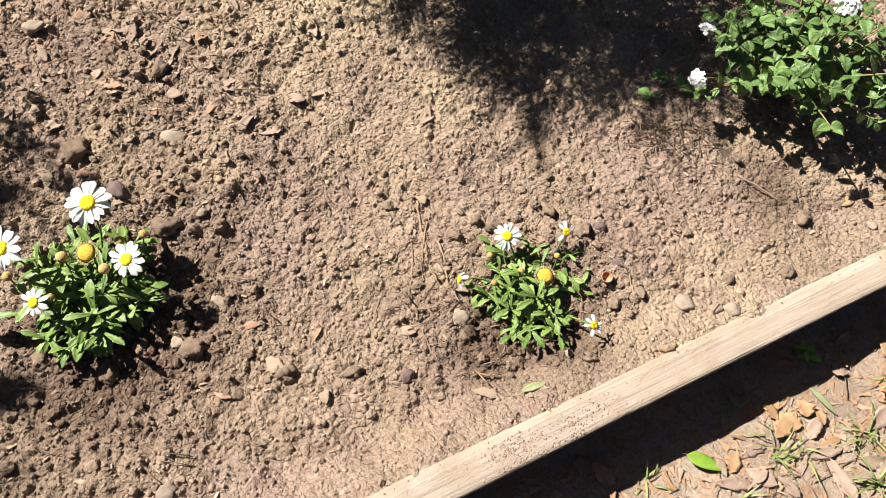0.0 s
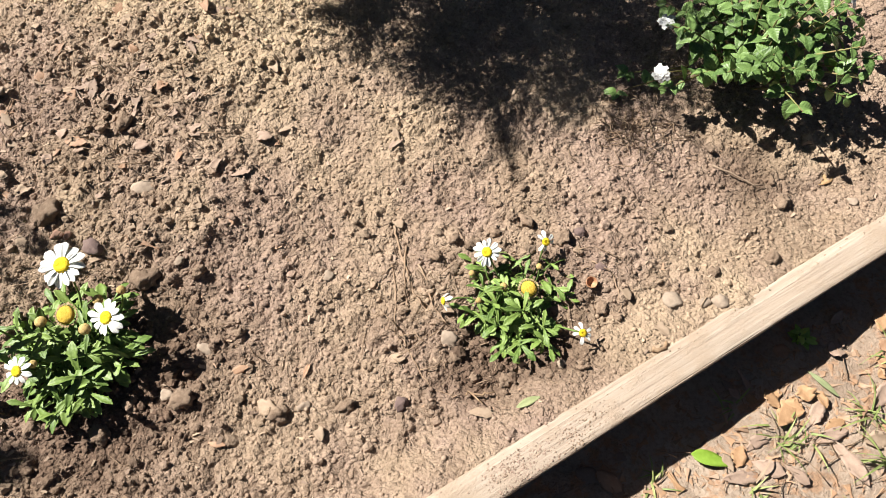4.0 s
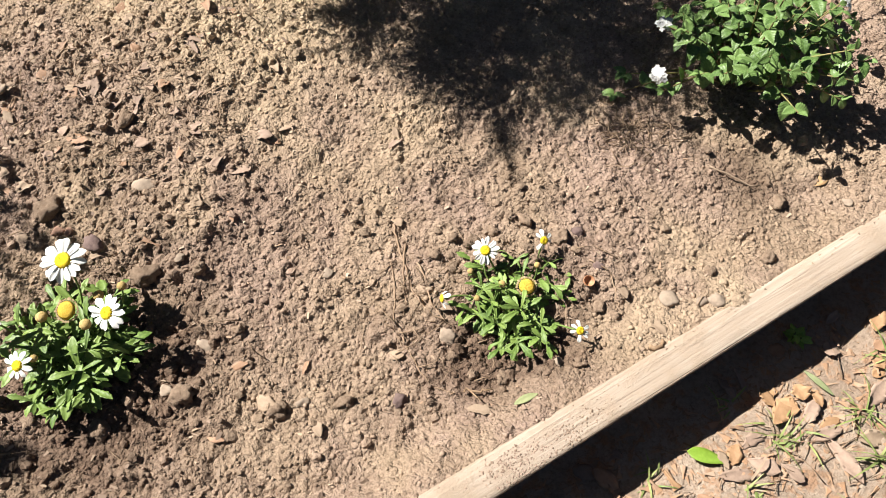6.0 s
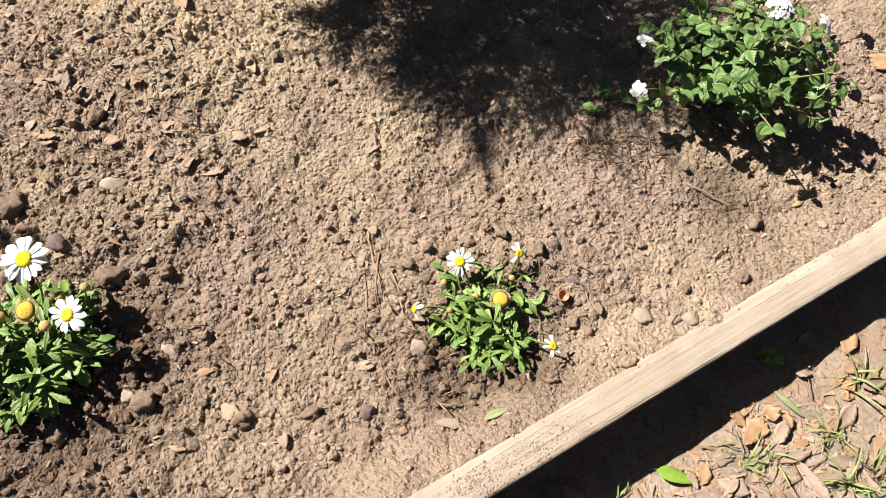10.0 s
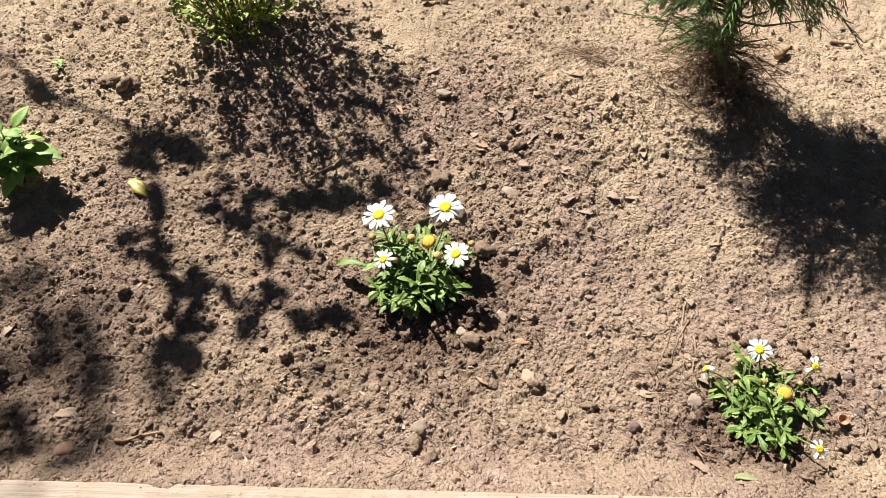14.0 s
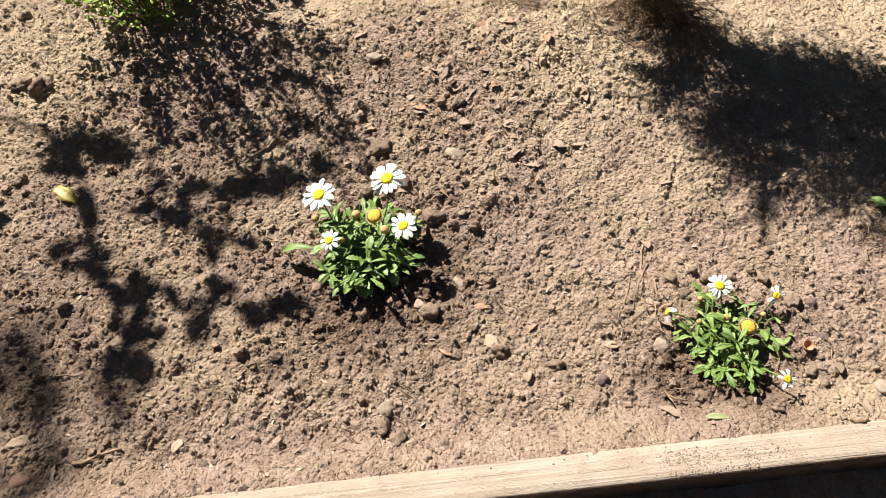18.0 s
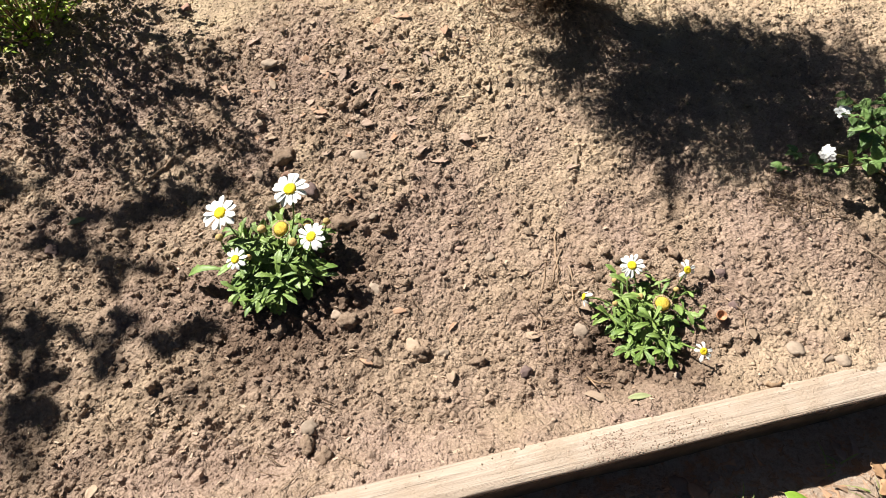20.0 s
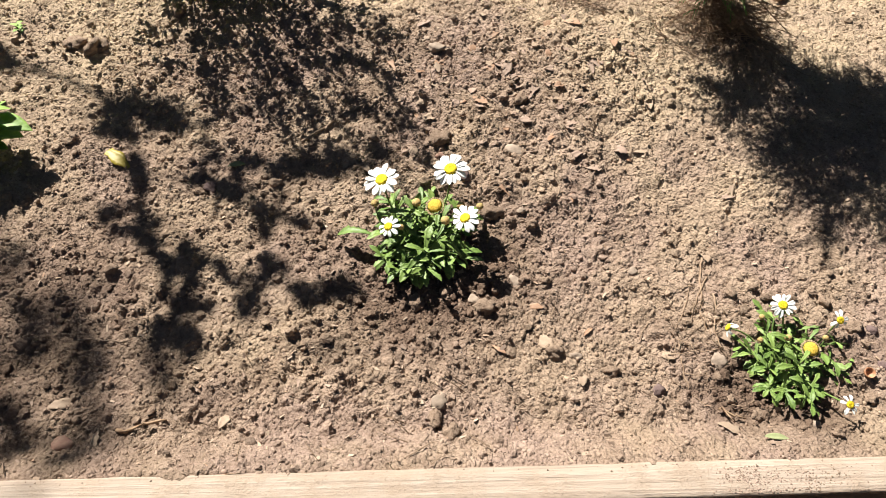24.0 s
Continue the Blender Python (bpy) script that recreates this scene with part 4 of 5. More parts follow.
        for k in range(17):
            q = end + Vector((rnd.gauss(0, 0.14), rnd.gauss(0, 0.13), rnd.gauss(0, 0.15)))
            a = rnd.uniform(0, 6.28)
            child("leaf", rnd.choice(TREE_SHAPES), thing, aim(q, (math.cos(a), math.sin(a), rnd.uniform(-0.5, 0.1)), 0, rnd.uniform(0.07, 0.1)))
    return thing


shade_tree(6)


# ---------------------------------------------------------------- stones, clods, leaves and twigs on the soil
def stone(x, y, r, material, label, category="stone", squash=0.62, seed=1, sink=0.42, rough=0.3, name="stone", group="loose stones in the bed"):
    v, f = lump(r, seed, squash, rough, 3)
    ob = new(name, mesh_of(name, v, f, material))
    ob.location = (x, y, ground(x, y) + r * squash * (0.5 - sink))
    ob.rotation_euler = (0.2 * math.sin(seed), 0.2 * math.cos(seed * 2), seed * 1.7)
    return tagged(ob, label, category, group)


for i, (x, y, r) in enumerate(((-0.455, 0.768, 0.018), (0.374, 0.464, 0.013), (0.417, 0.452, 0.010), (0.439, 0.448, 0.014), (0.025, 0.449, 0.014), (-0.157, 0.579, 0.008), (-0.410, 0.413, 0.012),
                               (-0.355, 0.481, 0.013), (0.187, 0.385, 0.008), (-0.382, 0.190, 0.013), (-0.720, 0.966, 0.020), (-0.651, 1.276, 0.011), (0.708, 0.605, 0.009), (-0.395, 0.625, 0.009),
                               (-0.205, 0.372, 0.010), (0.90, 0.86, 0.015))):
    stone(x, y, r, STONE, "pale tan pebble half sunk in dry soil", "pebble", 0.52, i + 1, 0.5)
for i, (x, y, r) in enumerate(((-0.594, 0.689, 0.014), (-0.575, 0.685, 0.009), (-1.000, 1.140, 0.014), (-0.893, -0.110, 0.016))):
    stone(x, y, r, RED_STONE, "reddish brick-coloured pebble on the soil", "pebble", 0.6, i + 31)
for i, (x, y, r) in enumerate(((-0.058, 0.356, 0.012), (0.275, 0.530, 0.009), (-0.530, 0.659, 0.016), (-0.99, 0.44, 0.013), (0.255, 0.60, 0.010))):
    stone(x, y, r, DARK_STONE, "dark purplish-brown pebble on the soil", "pebble", 0.6, i + 41)
for i, (x, y, r) in enumerate(((-0.384, 0.399, 0.018), (-0.143, 0.363, 0.014), (-0.240, 0.363, 0.013), (-0.611, 0.725, 0.022), (-0.364, 0.604, 0.012), (-0.452, 0.600, 0.019), (-0.489, 0.880, 0.016),
                               (0.600, 0.622, 0.015), (0.544, 0.516, 0.011), (0.447, 0.504, 0.010), (-0.342, 0.143, 0.015), (-0.378, 0.161, 0.014), (-0.46, 0.40, 0.013), (-0.60, 0.38, 0.012),
                               (-0.30, 0.50, 0.010), (0.08, 0.60, 0.012), (0.17, 0.63, 0.014), (-0.50, 0.36, 0.014), (-1.05, 0.20, 0.013), (-1.12, -0.05, 0.016),
                               (0.02, 0.585, 0.011), (0.05, 0.61, 0.009), (0.12, 0.615, 0.010), (0.225, 0.59, 0.012), (0.245, 0.565, 0.009), (0.265, 0.47, 0.010), (0.285, 0.45, 0.008), (0.03, 0.42, 0.011), (0.055, 0.385, 0.009), (0.10, 0.375, 0.010), (0.215, 0.375, 0.009), (0.0, 0.54, 0.008), (0.15, 0.64, 0.008), (-1.49, 0.66, 0.020), (-1.435, 0.668, 0.027), (-1.34, 0.86, 0.018), (-1.62, 0.86, 0.017), (-1.27, 0.78, 0.014))):
    stone(x, y, r, BROWN_CLOD, "rough brown clod of earth", "clod", 0.75, i + 51, 0.12, 0.65, "clod", "large clods in the bed")


def acorn_cap(x, y):
    verts, faces, seg = [], [], 16
    prof = [(0.0, -0.006), (0.005, -0.0055), (0.0085, -0.002), (0.0095, 0.002), (0.0088, 0.004), (0.0078, 0.002), (0.006, -0.0025), (0.0, -0.004)]
    for r, z in prof:
        for k in range(seg):
            w = 2 * math.pi * k / seg
            verts.append((r * math.cos(w), r * math.sin(w), z))
    for i in range(len(prof) - 1):
        for k in range(seg):
            q = (k + 1) % seg
            faces.append((i * seg + k, i * seg + q, (i + 1) * seg + q, (i + 1) * seg + k))
    ob = new("acorn_cap", mesh_of("acorn_cap", verts, faces, ACORN))
    ob.location = (x, y, ground(x, y) + 0.006)
    ob.rotation_euler = (0.25, 0.1, 0)
    return tagged(ob, "empty reddish-brown acorn cap lying hollow side up", "acorn cap")


acorn_cap(0.254, 0.507)


def fallen(x, y, length, width, turn, material, label, seed, curl=0.5, lift=0.004, pitch=0.1, name="fallen_leaf", group="", shape=oval, ruffle=0.07):
    rnd = random.Random(seed)
    nibbled = [rnd.uniform(0.72, 1.08) if ruffle > 0.03 else 1.0 for k in range(10)]
    outline = lambda t: shape(t) * nibbled[round(9 * t)]
    v, f = blade(length, width, outline, curl, rnd.uniform(0.0, 0.35), rnd.uniform(-0.7, 0.7), 9, 0.06 if ruffle > 0.03 else 0.0, 0.0005, rnd, ruffle)
    off = Vector((0, length * 0.5, 0))
    m = Matrix.Translation((x, y, ground(x, y) + lift + length * curl * 0.06)) @ Matrix.Rotation(radians(turn), 4, "Z") @ Matrix.Rotation(pitch, 4, "X") @ Matrix.Translation(-off)
    ob = new(name, mesh_of(name, v, f, material))
    ob.matrix_basis = m
    return tagged(ob, label, "leaf", group)


fallen(0.394, 0.238, 0.064, 0.024, -112, GREEN_FALLEN, "fresh bright green fallen leaf on leaf litter", 1, 0.4, 0.010, ruffle=0.01, shape=ovate)
fallen(-1.205, 0.430, 0.072, 0.032, -102, YELLOW_FALLEN, "golden-yellow fallen leaf lying on the soil", 2, 0.5, 0.008, 0.05, ruffle=0.04, shape=ovate)
fallen(0.690, 0.662, 0.036, 0.020, 115, OCHRE_LEAF, "small yellow-brown fallen leaf on the soil", 3, ruffle=0.01)
fallen(0.935, 0.945, 0.085, 0.036, 75, ORANGE_LEAF, "large pointed orange-brown leaf on the soil", 6, 0.4, ruffle=0.02, shape=ovate)
fallen(-0.970, 0.509, 0.036, 0.012, -45, DULL_LEAF, "narrow pale green fallen leaf", 4, ruffle=0.01)
fallen(0.127, 0.330, 0.040, 0.012, -70, DULL_LEAF, "withering narrow green leaf on the soil", 5, ruffle=0.01)
for i, (x, y, l, w, t) in enumerate(((-0.264, 0.379, 0.045, 0.026, 70), (-0.037, 0.662, 0.028, 0.020, 20), (0.060, 0.325, 0.045, 0.018, 70), (-0.949, -0.047, 0.050, 0.022, -50), (-0.863, -0.075, 0.045, 0.020, 40),
                                     (-0.690, 0.030, 0.032, 0.018, 0), (-1.18, 0.04, 0.045, 0.020, 10), (0.340, 0.420, 0.040, 0.020, 30), (0.305, 0.49, 0.034, 0.018, 10), (-0.060, 0.43, 0.03, 0.02, 80),
                                     (-0.010, 1.520, 0.056, 0.030, 170), (-0.736, 0.611, 0.060, 0.025, 60), (0.02, 0.50, 0.04, 0.016, 60), (-0.18, 0.33, 0.03, 0.018, 15))):
    fallen(x, y, l, w, t, DRY_LEAF, "curled dry tan leaf on the soil", 20 + i, 0.9, group="dry leaves in the bed")
for i, (x, y, l, w, t) in enumerate(((-0.350, 1.100, 0.050, 0.020, 15), (-0.197, 0.430, 0.030, 0.008, -20), (-0.33, 0.33, 0.03, 0.014, 70), (-0.30, 0.44, 0.03, 0.012, 100))):
    fallen(x, y, l, w, t, RUST_LEAF, "small rusty brown leaf fragment", 50 + i, 0.7, group="dry leaves in the bed")
rr = random.Random(15)
for i in range(110):
    x, y = rr.gauss(-0.50, 0.17), rr.gauss(0.91, 0.11)
    fallen(x, y, rr.uniform(0.018, 0.048), rr.uniform(0.011, 0.024), rr.uniform(0, 360), rr.choice((PINK_LEAF, PINK_LEAF, DRY_LEAF, DRY_LEAF, RUST_LEAF)), "broken dry leaf scrap among crumbly soil", 100 + i, rr.uniform(0.1, 0.9), 0.001, rr.uniform(-0.14, 0.14), group="leaf scraps in the bed", shape=torn if i % 2 else oval, ruffle=0.1)
for i, (x, y, l, w, t) in enumerate(((-0.572, 0.963, 0.055, 0.030, 60), (-0.516, 0.949, 0.050, 0.026, -25), (-0.452, 0.842, 0.048, 0.030, -50), (-0.590, 1.151, 0.036, 0.016, 85), (-0.262, 0.838, 0.046, 0.022, 80), (-0.326, 0.798, 0.048, 0.022, -30), (-0.376, 0.854, 0.044, 0.024, 50),
                                     (-0.41, 0.90, 0.040, 0.022, 20), (-0.60, 0.885, 0.044, 0.020, 10))):
    fallen(x, y, l, w, t, PINK_LEAF, "large curled pinkish tan leaf on crumbly soil", 240 + i, 1.1, 0.002, 0.12, group="leaf scraps in the bed", shape=torn if i % 2 else ovate, ruffle=0.12)


def twig(a, b, r, material, label, seed, name="twig", forks=0):
    rnd = random.Random(seed)
    pts = []
    for i in range(7):
        t = i / 6
        x, y = a[0] + (b[0] - a[0]) * t + rnd.uniform(-1, 1) * 0.005, a[1] + (b[1] - a[1]) * t + rnd.uniform(-1, 1) * 0.005
        pts.append(Vector((x, y, max(ground(x, y), broad(x, y)) + r * 0.8)))
    parts = [tube(pts, [r * (1 - 0.08 * i) for i in range(7)], 6)]
    for k in range(forks):
        p = pts[2 + k % 4]
        parts.append(tube([p, p + Vector((rnd.uniform(-0.03, 0.03), rnd.uniform(-0.03, 0.03), 0.012))], [r * 0.6, r * 0.3], 5))
    return tagged(new(name, mesh_of(name, *join(parts), material)), label, "twig", "twigs on the soil")


twig((-0.836, -0.056), (-0.778, -0.002), 0.0035, DRY_TWIG, "short dark crooked twig on the soil", 1)
twig((-1.015, 0.055), (-0.927, 0.094), 0.002, DRY_LEAF, "thin pale straw lying on the soil", 2)
twig((-0.875, 0.615), (-0.79, 0.785), 0.0034, ROOT, "pale dead twig with side shoots on shaded soil", 3, forks=4)
twig((-0.96, 1.325), (-0.87, 1.36), 0.007, DRY_TWIG, "pale knobbly root piece on the mound", 4)
twig((-1.40, 0.955), (-1.33, 0.955), 0.007, DRY_TWIG, "weathered wood chip beside the bush", 5)
twig((-0.025, 1.585), (0.0, 1.66), 0.013, DRY_TWIG, "brown cone-like piece of bark", 6)
twig((0.03, 1.80), (0.055, 1.89), 0.004, DRY_TWIG, "dry forked twig on pale sandy soil", 12, forks=3)
twig((0.10, 1.76), (0.16, 1.78), 0.006, DRY_TWIG, "flat brown splinter of bark on sandy soil", 13)
twig((0.50, 0.70), (0.575, 0.65), 0.002, DRY_LEAF, "thin pale straw on the soil", 7)
twig((0.321, 0.381), (0.344, 0.391), 0.0045, DRY_TWIG, "short dark stick lying against the board", 8)
twig((0.040, 0.359), (0.081, 0.357), 0.0025, DRY_TWIG, "dark broken twig on damp soil", 9, forks=1)


def strand(points, r, label, seed):
    """A thin bent root that lies on the soil through a few places."""
    rnd = random.Random(seed)
    pts = []
    for (ax, ay), (bx, by) in zip(points, points[1:]):
        for k in range(5):
            x, y = ax + (bx - ax) * k / 5 + rnd.uniform(-1, 1) * 0.0015, ay + (by - ay) * k / 5 + rnd.uniform(-1, 1) * 0.0015
            pts.append(Vector((x, y, ground(x, y) + r * rnd.uniform(0.4, 2.2))))
    return tagged(new("root", mesh_of("root", *tube(pts, [r * (1 - 0.6 * i / len(pts)) for i in range(len(pts))], 5), ROOT)), label, "root", "roots round the planting hollow")


for i, (line, r) in enumerate((([(-0.045, 0.655), (-0.039, 0.616), (-0.032, 0.573), (-0.022, 0.531), (-0.008, 0.500), (0.028, 0.466)], 0.0022), ([(-0.028, 0.615), (-0.036, 0.563), (-0.035, 0.518), (-0.042, 0.480)], 0.0018),
                               ([(-0.044, 0.457), (-0.033, 0.423), (-0.012, 0.381), (0.031, 0.354)], 0.0015), ([(-0.015, 0.585), (0.002, 0.545), (0.004, 0.505), (0.020, 0.478), (0.055, 0.448)], 0.0020),
                               ([(-0.055, 0.590), (-0.050, 0.540), (-0.058, 0.470), (-0.030, 0.400)], 0.0014), ([(0.262, 0.545), (0.290, 0.520), (0.295, 0.470), (0.278, 0.440)], 0.0016))):
    strand(line, r, "thin tan root bent round the planting hollow", 5 + i)


def roots(cx, cy, spread, count, seed, label, longest=0.06):
    """A mat of thin dead roots and needles, too many to count."""
    rnd = random.Random(seed)
    parts = []
    for k in range(count):
        x, y = rnd.gauss(cx, spread), rnd.gauss(cy, spread * 0.7)
        a, l = rnd.uniform(0, 3.14), rnd.uniform(0.25, 1) * longest
        p = [(x + math.cos(a) * l * t, y + math.sin(a) * l * t) for t in (-0.5, 0, 0.5)]
        sides = [(Vector(q) - EDGE).dot(AV) for q in p]
        if min(sides) < 0.004 and max(sides) > -0.06:
            continue
        parts.append(tube([(q[0] + rnd.uniform(-1, 1) * l * 0.13, q[1] + rnd.uniform(-1, 1) * l * 0.13, ground(*q) + 0.002 + rnd.uniform(0, 0.006)) for q in p], [0.0011, 0.0009, 0.0005], 3))
    return tagged(new("root_fibres", mesh_of("root_fibres", *join(parts), ROOT)), label, "roots", kind="stuff")


roots(0.385, 0.785, 0.038, 150, 1, "mat of dead brown roots and needles on the soil", 0.036)
roots(-0.12, 1.22, 0.10, 260, 2, "litter of dead brown needles under the conifer")
roots(-0.5, 0.93, 0.16, 120, 3, "scattered straw and root fibres in the soil")
roots(-0.55, 0.15, 0.30, 90, 4, "sparse straw bits on the bare soil")
roots(-0.471, 1.234, 0.035, 110, 8, "small tangle of dead roots on the mound")
roots(-1.1, 0.75, 0.18, 160, 5, "straw bits and fibres in the shade of the bush")
roots(0.50, 0.20, 0.16, 70, 7, "dead straw and grass bits on bare ground")
roots(0.05, 0.50, 0.08, 70, 6, "thin roots around the planting hollow", 0.045)


def strew(me, i, j, per):
    """Gives loose earth the dampness and sand of the ground that it lies on."""
    for name, field in (("damp", damp), ("sandy", sandy)):
        me.attributes.new(name, "FLOAT", "POINT").data.foreach_set("value", np.repeat(field[i, j], per))


def scatter_clods(name, count, box, r0, r1, seed, label, power=1.3):
    """Loose crumbs of earth, too many to count, lying on the soil."""
    rnd = random.Random(seed)
    shapes = [lump(1.0, 200 + k, 0.75, 0.4, 2) for k in range(14)]
    verts, faces, at = [], [], []
    while count:
        u, v = rnd.uniform(box[0], box[1]), rnd.uniform(box[2], box[3])
        i, j = int((u - U0) / STEP), int((v - V0) / STEP)
        if rnd.random() > cloddy[i, j] ** power:
            continue
        count -= 1
        r = r0 + (r1 - r0) * rnd.random() ** 3.6
        sv, sf = shapes[rnd.randrange(14)]
        m = Matrix.Translation((gx[i, j], gy[i, j], gz[i, j] + r * 0.25)) @ Matrix.Rotation(rnd.uniform(0, 6.28), 4, "Z") @ Matrix.Rotation(rnd.uniform(-0.5, 0.5), 4, "X") @ Matrix.Scale(r, 4)
        o = len(verts)
        verts += [m @ p for p in sv]
        at.append((i, j))
        faces += [tuple(k + o for k in q) for q in sf]
    me = mesh_of(name, verts, faces, CLOD, False)
    strew(me, *np.array(at).T, len(shapes[0][0]))
    return tagged(new(name, me), label, "soil", kind="stuff")


scatter_clods("soil_crumbs", 5200, (-1.8, 1.1, 0.004, 1.45), 0.0022, 0.0085, 5, "loose crumbs and small clods of dry earth")
scatter_clods("soil_crumbs", 340, (-1.8, 1.0, 0.02, 1.4), 0.006, 0.013, 6, "larger loose clods of dry brown earth", 2.5)


def scatter_grains(count, r0, r1, solid, seed):
    """Fine grains of dry earth all over the bed."""
    rng = np.random.default_rng(seed)
    bm = bmesh.new()
    if solid:
        bmesh.ops.create_icosphere(bm, subdivisions=1, radius=1.0)
    else:
        bmesh.ops.create_cone(bm, segments=4, radius1=1.0, radius2=0.0, depth=1.4)
    bmesh.ops.triangulate(bm, faces=bm.faces[:])
    base = np.array([v.co[:] for v in bm.verts])
    m = len(base)
    tri = np.array([[v.index for v in f.verts] for f in bm.faces])
    bm.free()
    u = rng.uniform(-1.65, 1.0, count)
    v = rng.uniform(0.0, 1.35, count)
    i, j = ((u - U0) / STEP).astype(int), ((v - V0) / STEP).astype(int)
    r = r0 + (r1 - r0) * rng.random(count) ** 2
    at = np.stack([gx[i, j], gy[i, j], gz[i, j] + r * 0.05], -1)
    shape = base[None] * rng.uniform(0.6, 1.35, (count, m, 1)) * rng.uniform((0.7, 0.7, 0.5), (1.4, 1.4, 0.95), (count, 1, 3))
    co = (shape * r[:, None, None] + at[:, None, :]).reshape(-1, 3)
    faces = (tri[None] + m * np.arange(count)[:, None, None]).reshape(-1, 3)
    me = bpy.data.meshes.new("soil_grains")
    me.vertices.add(len(co))
    me.vertices.foreach_set("co", co.ravel())
    me.loops.add(faces.size)
    me.loops.foreach_set("vertex_index", faces.ravel().astype(np.int32))
    me.polygons.add(len(faces))
    me.polygons.foreach_set("loop_start", np.arange(0, faces.size, 3))
    strew(me, i, j, m)
    me.materials.append(GRAIN)
    me.update()
    me.validate()
    return tagged(new("soil_grains", me), "fine loose grains of dry earth", "soil", kind="stuff")


scatter_grains(26000, 0.0016, 0.0040, True, 4)
scatter_grains(60000, 0.0009, 0.0024, False, 7)


def chips(count, seed):
    """Tiny flat flakes of bark, leaf and straw mixed into the soil."""
    rng = np.random.default_rng(seed)
    box = np.array([(x, y, z) for x in (-1, 1) for y in (-1, 1) for z in (-1, 1)], float)
    quads = np.array([(0, 1, 3, 2), (4, 6, 7, 5), (0, 4, 5, 1), (2, 3, 7, 6), (0, 2, 6, 4), (1, 5, 7, 3)])
    u, v = rng.uniform(-1.45, 1.0, count), rng.uniform(0.01, 1.25, count)
    i, j = ((u - U0) / STEP).astype(int), ((v - V0) / STEP).astype(int)
    keep = rng.random(count) < 0.25 + 0.75 * cloddy[i, j] ** 1.5 + 1.0 * hill(gx[i, j], gy[i, j], -0.5, 0.93, 0.16)
    i, j = i[keep], j[keep]
    n = len(i)
    l = 0.0012 + 0.0050 * rng.random(n) ** 3
    half = np.stack([l, l * rng.uniform(0.15, 0.6, n), np.full(n, 0.0003)], -1)
    a, b, c = rng.uniform(0, 6.28, n), rng.normal(0, 0.45, n), rng.normal(0, 0.45, n)
    taper = np.where(box[None, :, :1] > 0, rng.uniform(0.2, 1.0, (n, 1, 1)), 1.0)
    p = box[None] * half[:, None, :] * np.concatenate([np.ones((n, 8, 1)), taper, np.ones((n, 8, 1))], -1)
    p[:, :, 2] += p[:, :, 0] * np.sin(b)[:, None] + p[:, :, 1] * np.sin(c)[:, None]
    q = np.stack([p[:, :, 0] * np.cos(a)[:, None] - p[:, :, 1] * np.sin(a)[:, None], p[:, :, 0] * np.sin(a)[:, None] + p[:, :, 1] * np.cos(a)[:, None], p[:, :, 2]], -1)
    co = (q + np.stack([gx[i, j], gy[i, j], gz[i, j] + 0.0012], -1)[:, None, :]).reshape(-1, 3)
    faces = (quads[None] + 8 * np.arange(n)[:, None, None]).reshape(-1, 4)
    me = bpy.data.meshes.new("soil_flakes")
    me.from_pydata(co.tolist(), [], faces.tolist())
    me.attributes.new("damp", "FLOAT", "POINT").data.foreach_set("value", np.repeat(damp[i, j] * 0.6, 8))
    me.materials.append(FLAKE)
    return tagged(new("soil_flakes", me), "tiny flakes of bark, leaf and straw in the soil", "plant litter", kind="stuff")


chips(11000, 6)


def spilled():
    """Soil crumbs that lie on the timber."""
    rnd = random.Random(8)
    shapes = [lump(1.0, 300 + k, 0.5, 0.7, 1) for k in range(8)]
    verts, faces = [], []
    for k in range(1900):
        u = rnd.choice((rnd.gauss(-0.10, 0.028), rnd.gauss(-0.02, 0.05))) if k < 1600 else rnd.uniform(-1.4, 1.0)
        v = -rnd.uniform(0.004, 0.045) if k < 1600 else 0.004 - abs(rnd.gauss(0, 0.006))
        if v < -0.046:
            continue
        p = EDGE + AU * u + AV * v
        r = 0.0004 + 0.0017 * rnd.random() ** 3.5
        m = Matrix.Translation((p.x, p.y, TOP + r * 0.1)) @ Matrix.Rotation(rnd.uniform(0, 6.28), 4, "Z") @ Matrix.Scale(r, 4)
        sv, sf = shapes[rnd.randrange(8)]
        o = len(verts)
        verts += [m @ q for q in sv]
        faces += [tuple(i + o for i in q) for q in sf]
    return tagged(new("spilled_soil", mesh_of("spilled_soil", verts, faces, GRAIN)), "thin spill of soil crumbs on the board", "soil", kind="stuff")


spilled()


# ---------------------------------------------------------------- outside the bed: litter and grass
def outside(u, v):
    p = EDGE + AU * u + AV * v
    return p.x, p.y


rr = random.Random(22)
LITTER = ((ORANGE_LEAF, "flat orange-brown dead leaf on bare ground"), (PINK_LEAF, "flat pinkish tan dead leaf on bare ground"), (RUST_LEAF, "dry russet leaf on bare ground beside the board"), (DRY_LEAF, "dry tan leaf on bare ground beside the board"))
for i in range(135):
    x, y = outside(rr.uniform(-0.1, 0.95), -rr.uniform(0.07, 0.42))
    mat, label = LITTER[rr.choice((0, 0, 1, 1, 2, 3))]
    fallen(x, y, rr.uniform(0.020, 0.064), rr.uniform(0.015, 0.034), rr.uniform(0, 360), mat, label, 300 + i, rr.uniform(-0.15, 0.35), rr.uniform(0.002, 0.006), rr.uniform(-0.06, 0.06), group="leaf litter outside the bed", shape=rr.choice((oval, ovate)) if i % 3 else torn, ruffle=0.08)


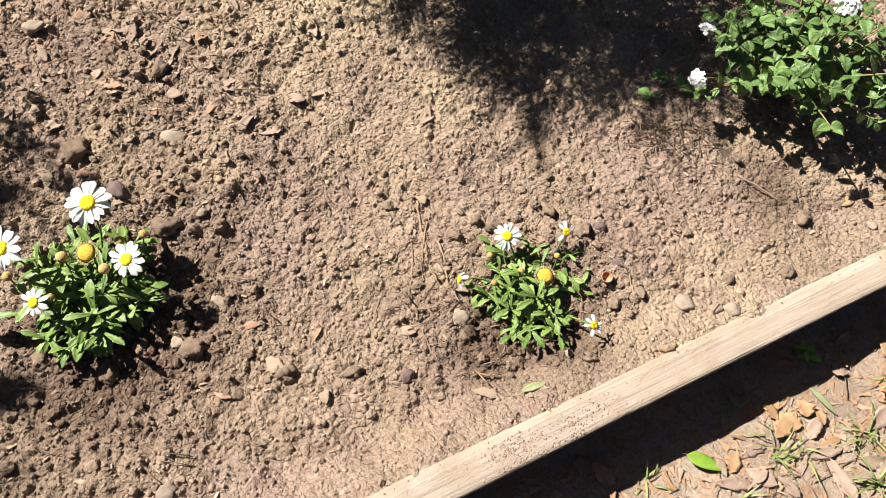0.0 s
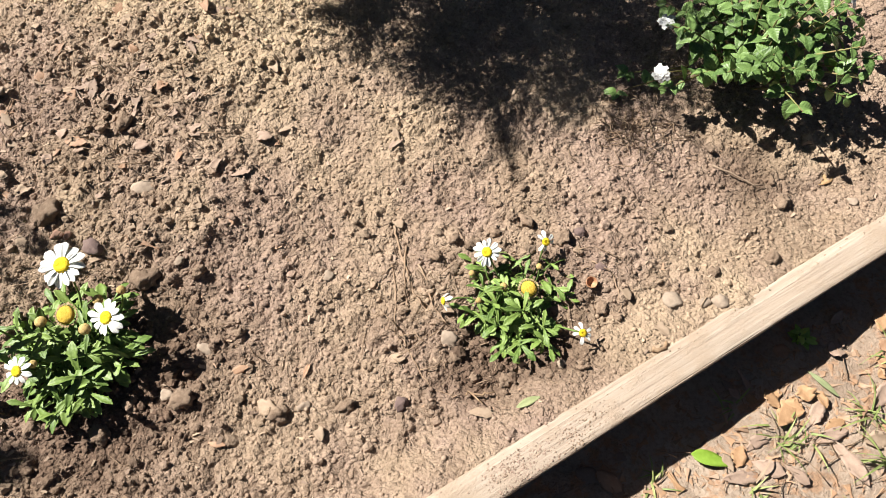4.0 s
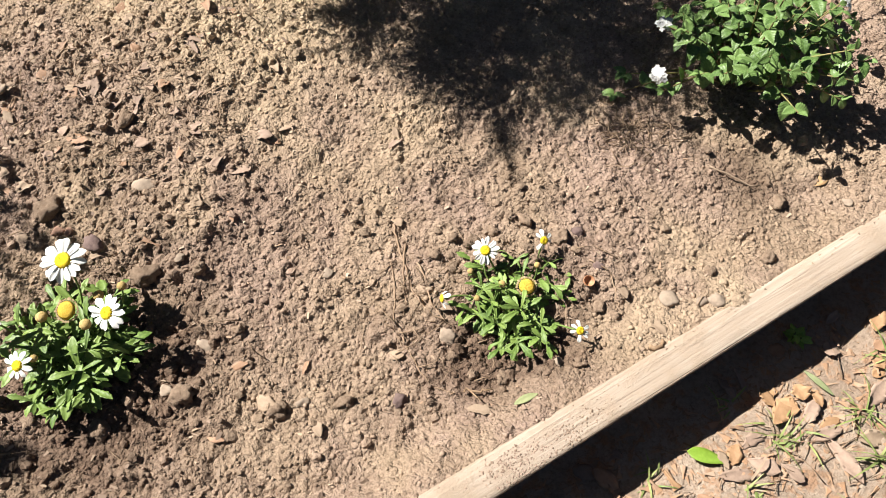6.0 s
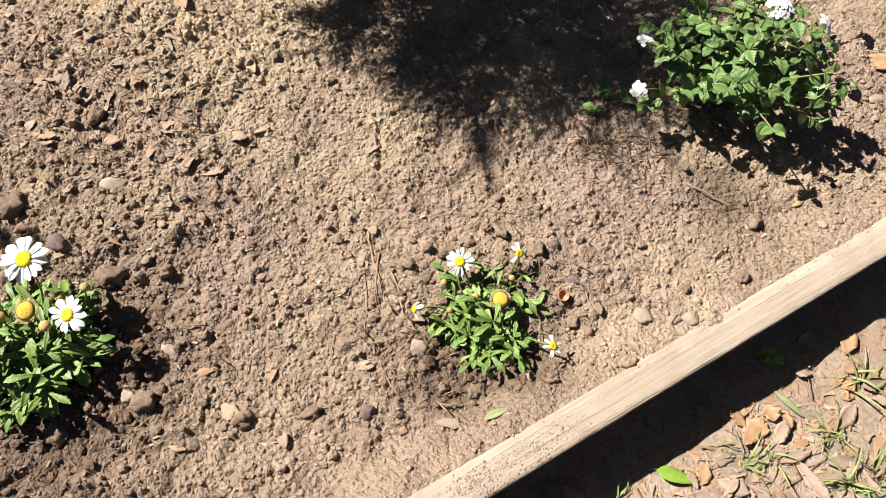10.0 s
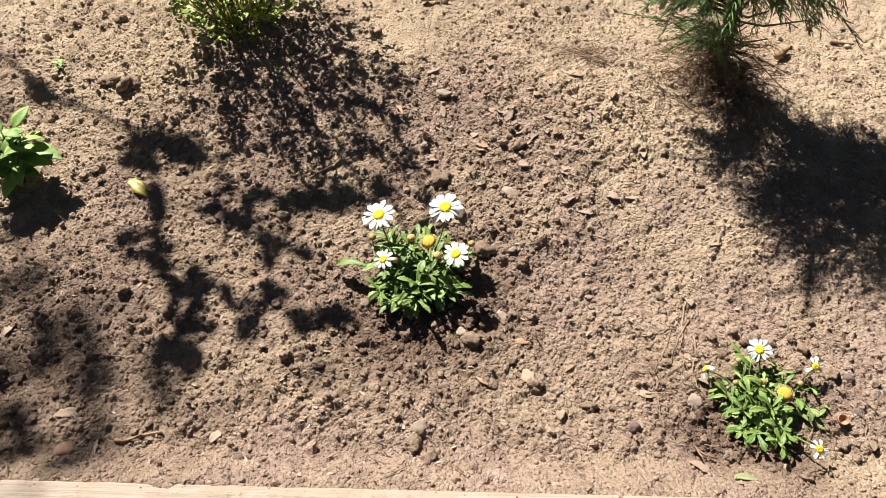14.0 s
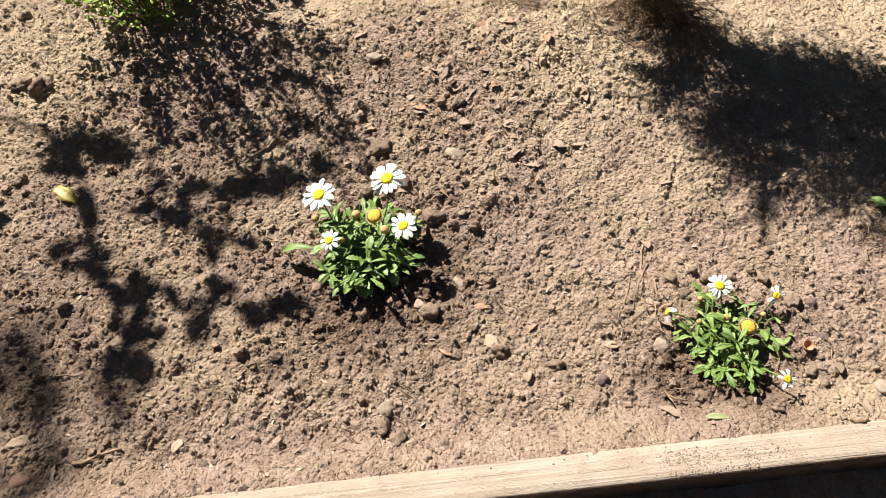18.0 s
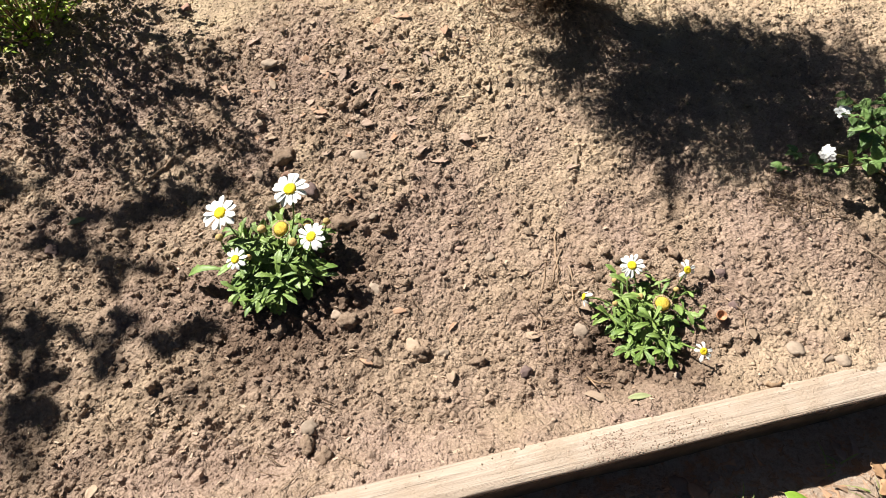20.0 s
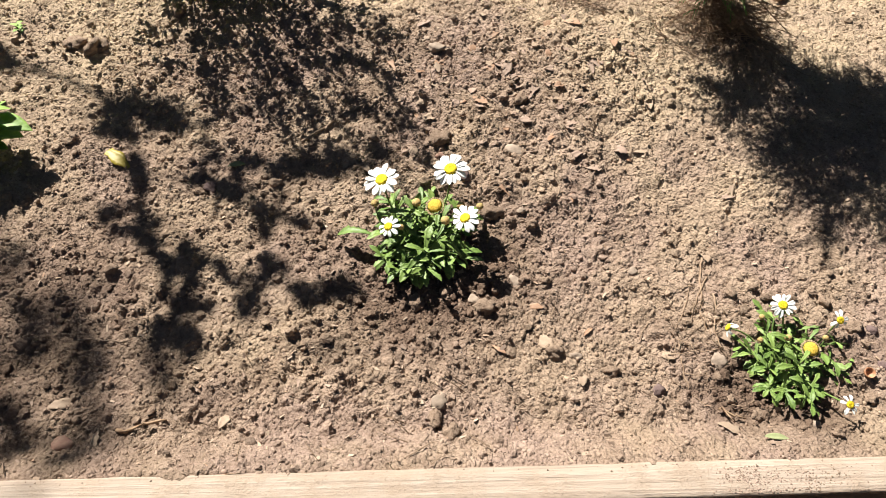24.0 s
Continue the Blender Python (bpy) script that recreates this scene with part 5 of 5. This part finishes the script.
def scraps(count, seed):
    """Broken leaf bits and crumbs on the ground outside the bed."""
    rnd = random.Random(seed)
    parts = []
    for k in range(count):
        x, y = outside(rnd.uniform(-0.2, 1.0), -rnd.uniform(0.055, 0.45))
        l = 0.004 + 0.018 * rnd.random() ** 2
        v, f = blade(l, l * rnd.uniform(0.25, 0.8), torn, rnd.uniform(-0.2, 0.3), rnd.uniform(-0.1, 0.1), 0, 3, 0.1, 0.0004, rnd, 0.05)
        m = Matrix.Translation((x, y, outer(x, y) + rnd.uniform(0.0, 0.0028))) @ Matrix.Rotation(rnd.uniform(0, 6.28), 4, "Z") @ Matrix.Rotation(rnd.uniform(-0.2, 0.2), 4, "X")
        parts.append(([m @ p for p in v], f))
    return join(parts)


tagged(new("leaf_scraps", mesh_of("leaf_scraps", *scraps(3400, 3), SCRAP)), "broken bits of dry leaf on bare ground", "leaf litter", kind="stuff")


def tuft(u, v, blades, length, seed):
    rnd = random.Random(seed)
    x, y = outside(u, v)
    thing = empty("grass_tuft", (x, y, outer(x, y)), "sparse tuft of thin green grass blades", "grass", "grass tufts")
    for k in range(int(blades * 1.35)):
        a = rnd.uniform(0, 6.28)
        l = length * rnd.uniform(0.5, 1.1)
        vv, ff = blade(l, rnd.uniform(0.002, 0.0042), lambda t: max(0.1, 1 - t ** 2), rnd.uniform(0.5, 2.0), 0.3, rnd.uniform(-0.9, 0.9), 6, 0, 0.0003, rnd)
        child("blade", mesh_of("blade", vv, ff, GRASS if rnd.random() < 0.78 else DRY_LEAF), thing, aim((rnd.gauss(0, 0.008), rnd.gauss(0, 0.008), 0), (math.cos(a), math.sin(a), rnd.uniform(0.3, 1.4))))
    return thing


for i, (u, v, n, l) in enumerate(((0.258, -0.10, 5, 0.055), (0.294, -0.181, 15, 0.07), (0.320, -0.195, 7, 0.06), (0.431, -0.218, 13, 0.075), (0.396, -0.287, 17, 0.075), (0.440, -0.300, 10, 0.07), (0.527, -0.176, 9, 0.08),
                                  (0.600, -0.240, 13, 0.075), (0.088, -0.126, 8, 0.05), (0.200, -0.220, 8, 0.06), (0.330, -0.340, 12, 0.07), (0.680, -0.150, 10, 0.06), (0.520, -0.330, 13, 0.075), (0.160, -0.300, 9, 0.06),
                                  (0.760, -0.260, 11, 0.07), (0.620, -0.370, 12, 0.07))):
    tuft(u, v, n, l, 60 + i)
fallen(*outside(0.403, -0.148), 0.055, 0.010, 35, STIFF_LEAF, "stiff grey-green grass leaf lying on leaf litter", 71, 0.3, 0.006, ruffle=0.01)
for i, (u, v, l, w, t, kind) in enumerate(((0.317, -0.124, 0.034, 0.024, 20, 0), (0.333, -0.150, 0.042, 0.030, 70, 0), (0.358, -0.214, 0.058, 0.022, -75, 1), (0.348, -0.255, 0.080, 0.022, 20, 1),
                                           (0.372, -0.205, 0.036, 0.024, 110, 0), (0.270, -0.230, 0.040, 0.020, 40, 1), (0.385, -0.165, 0.030, 0.020, 10, 0), (0.240, -0.200, 0.050, 0.026, 60, 1), (0.215, -0.165, 0.036, 0.026, -30, 0))):
    fallen(*outside(u, v), l, w, t, *LITTER[kind], 400 + i, 0.3, 0.006, 0.05, group="leaf litter outside the bed", shape=ovate if i % 2 else oval, ruffle=0.09)
leafy(*outside(0.425, -0.080), "weed_seedling", "small green weed growing in the shade of the board", "weed", 14, 0.032, 0.03, 21)
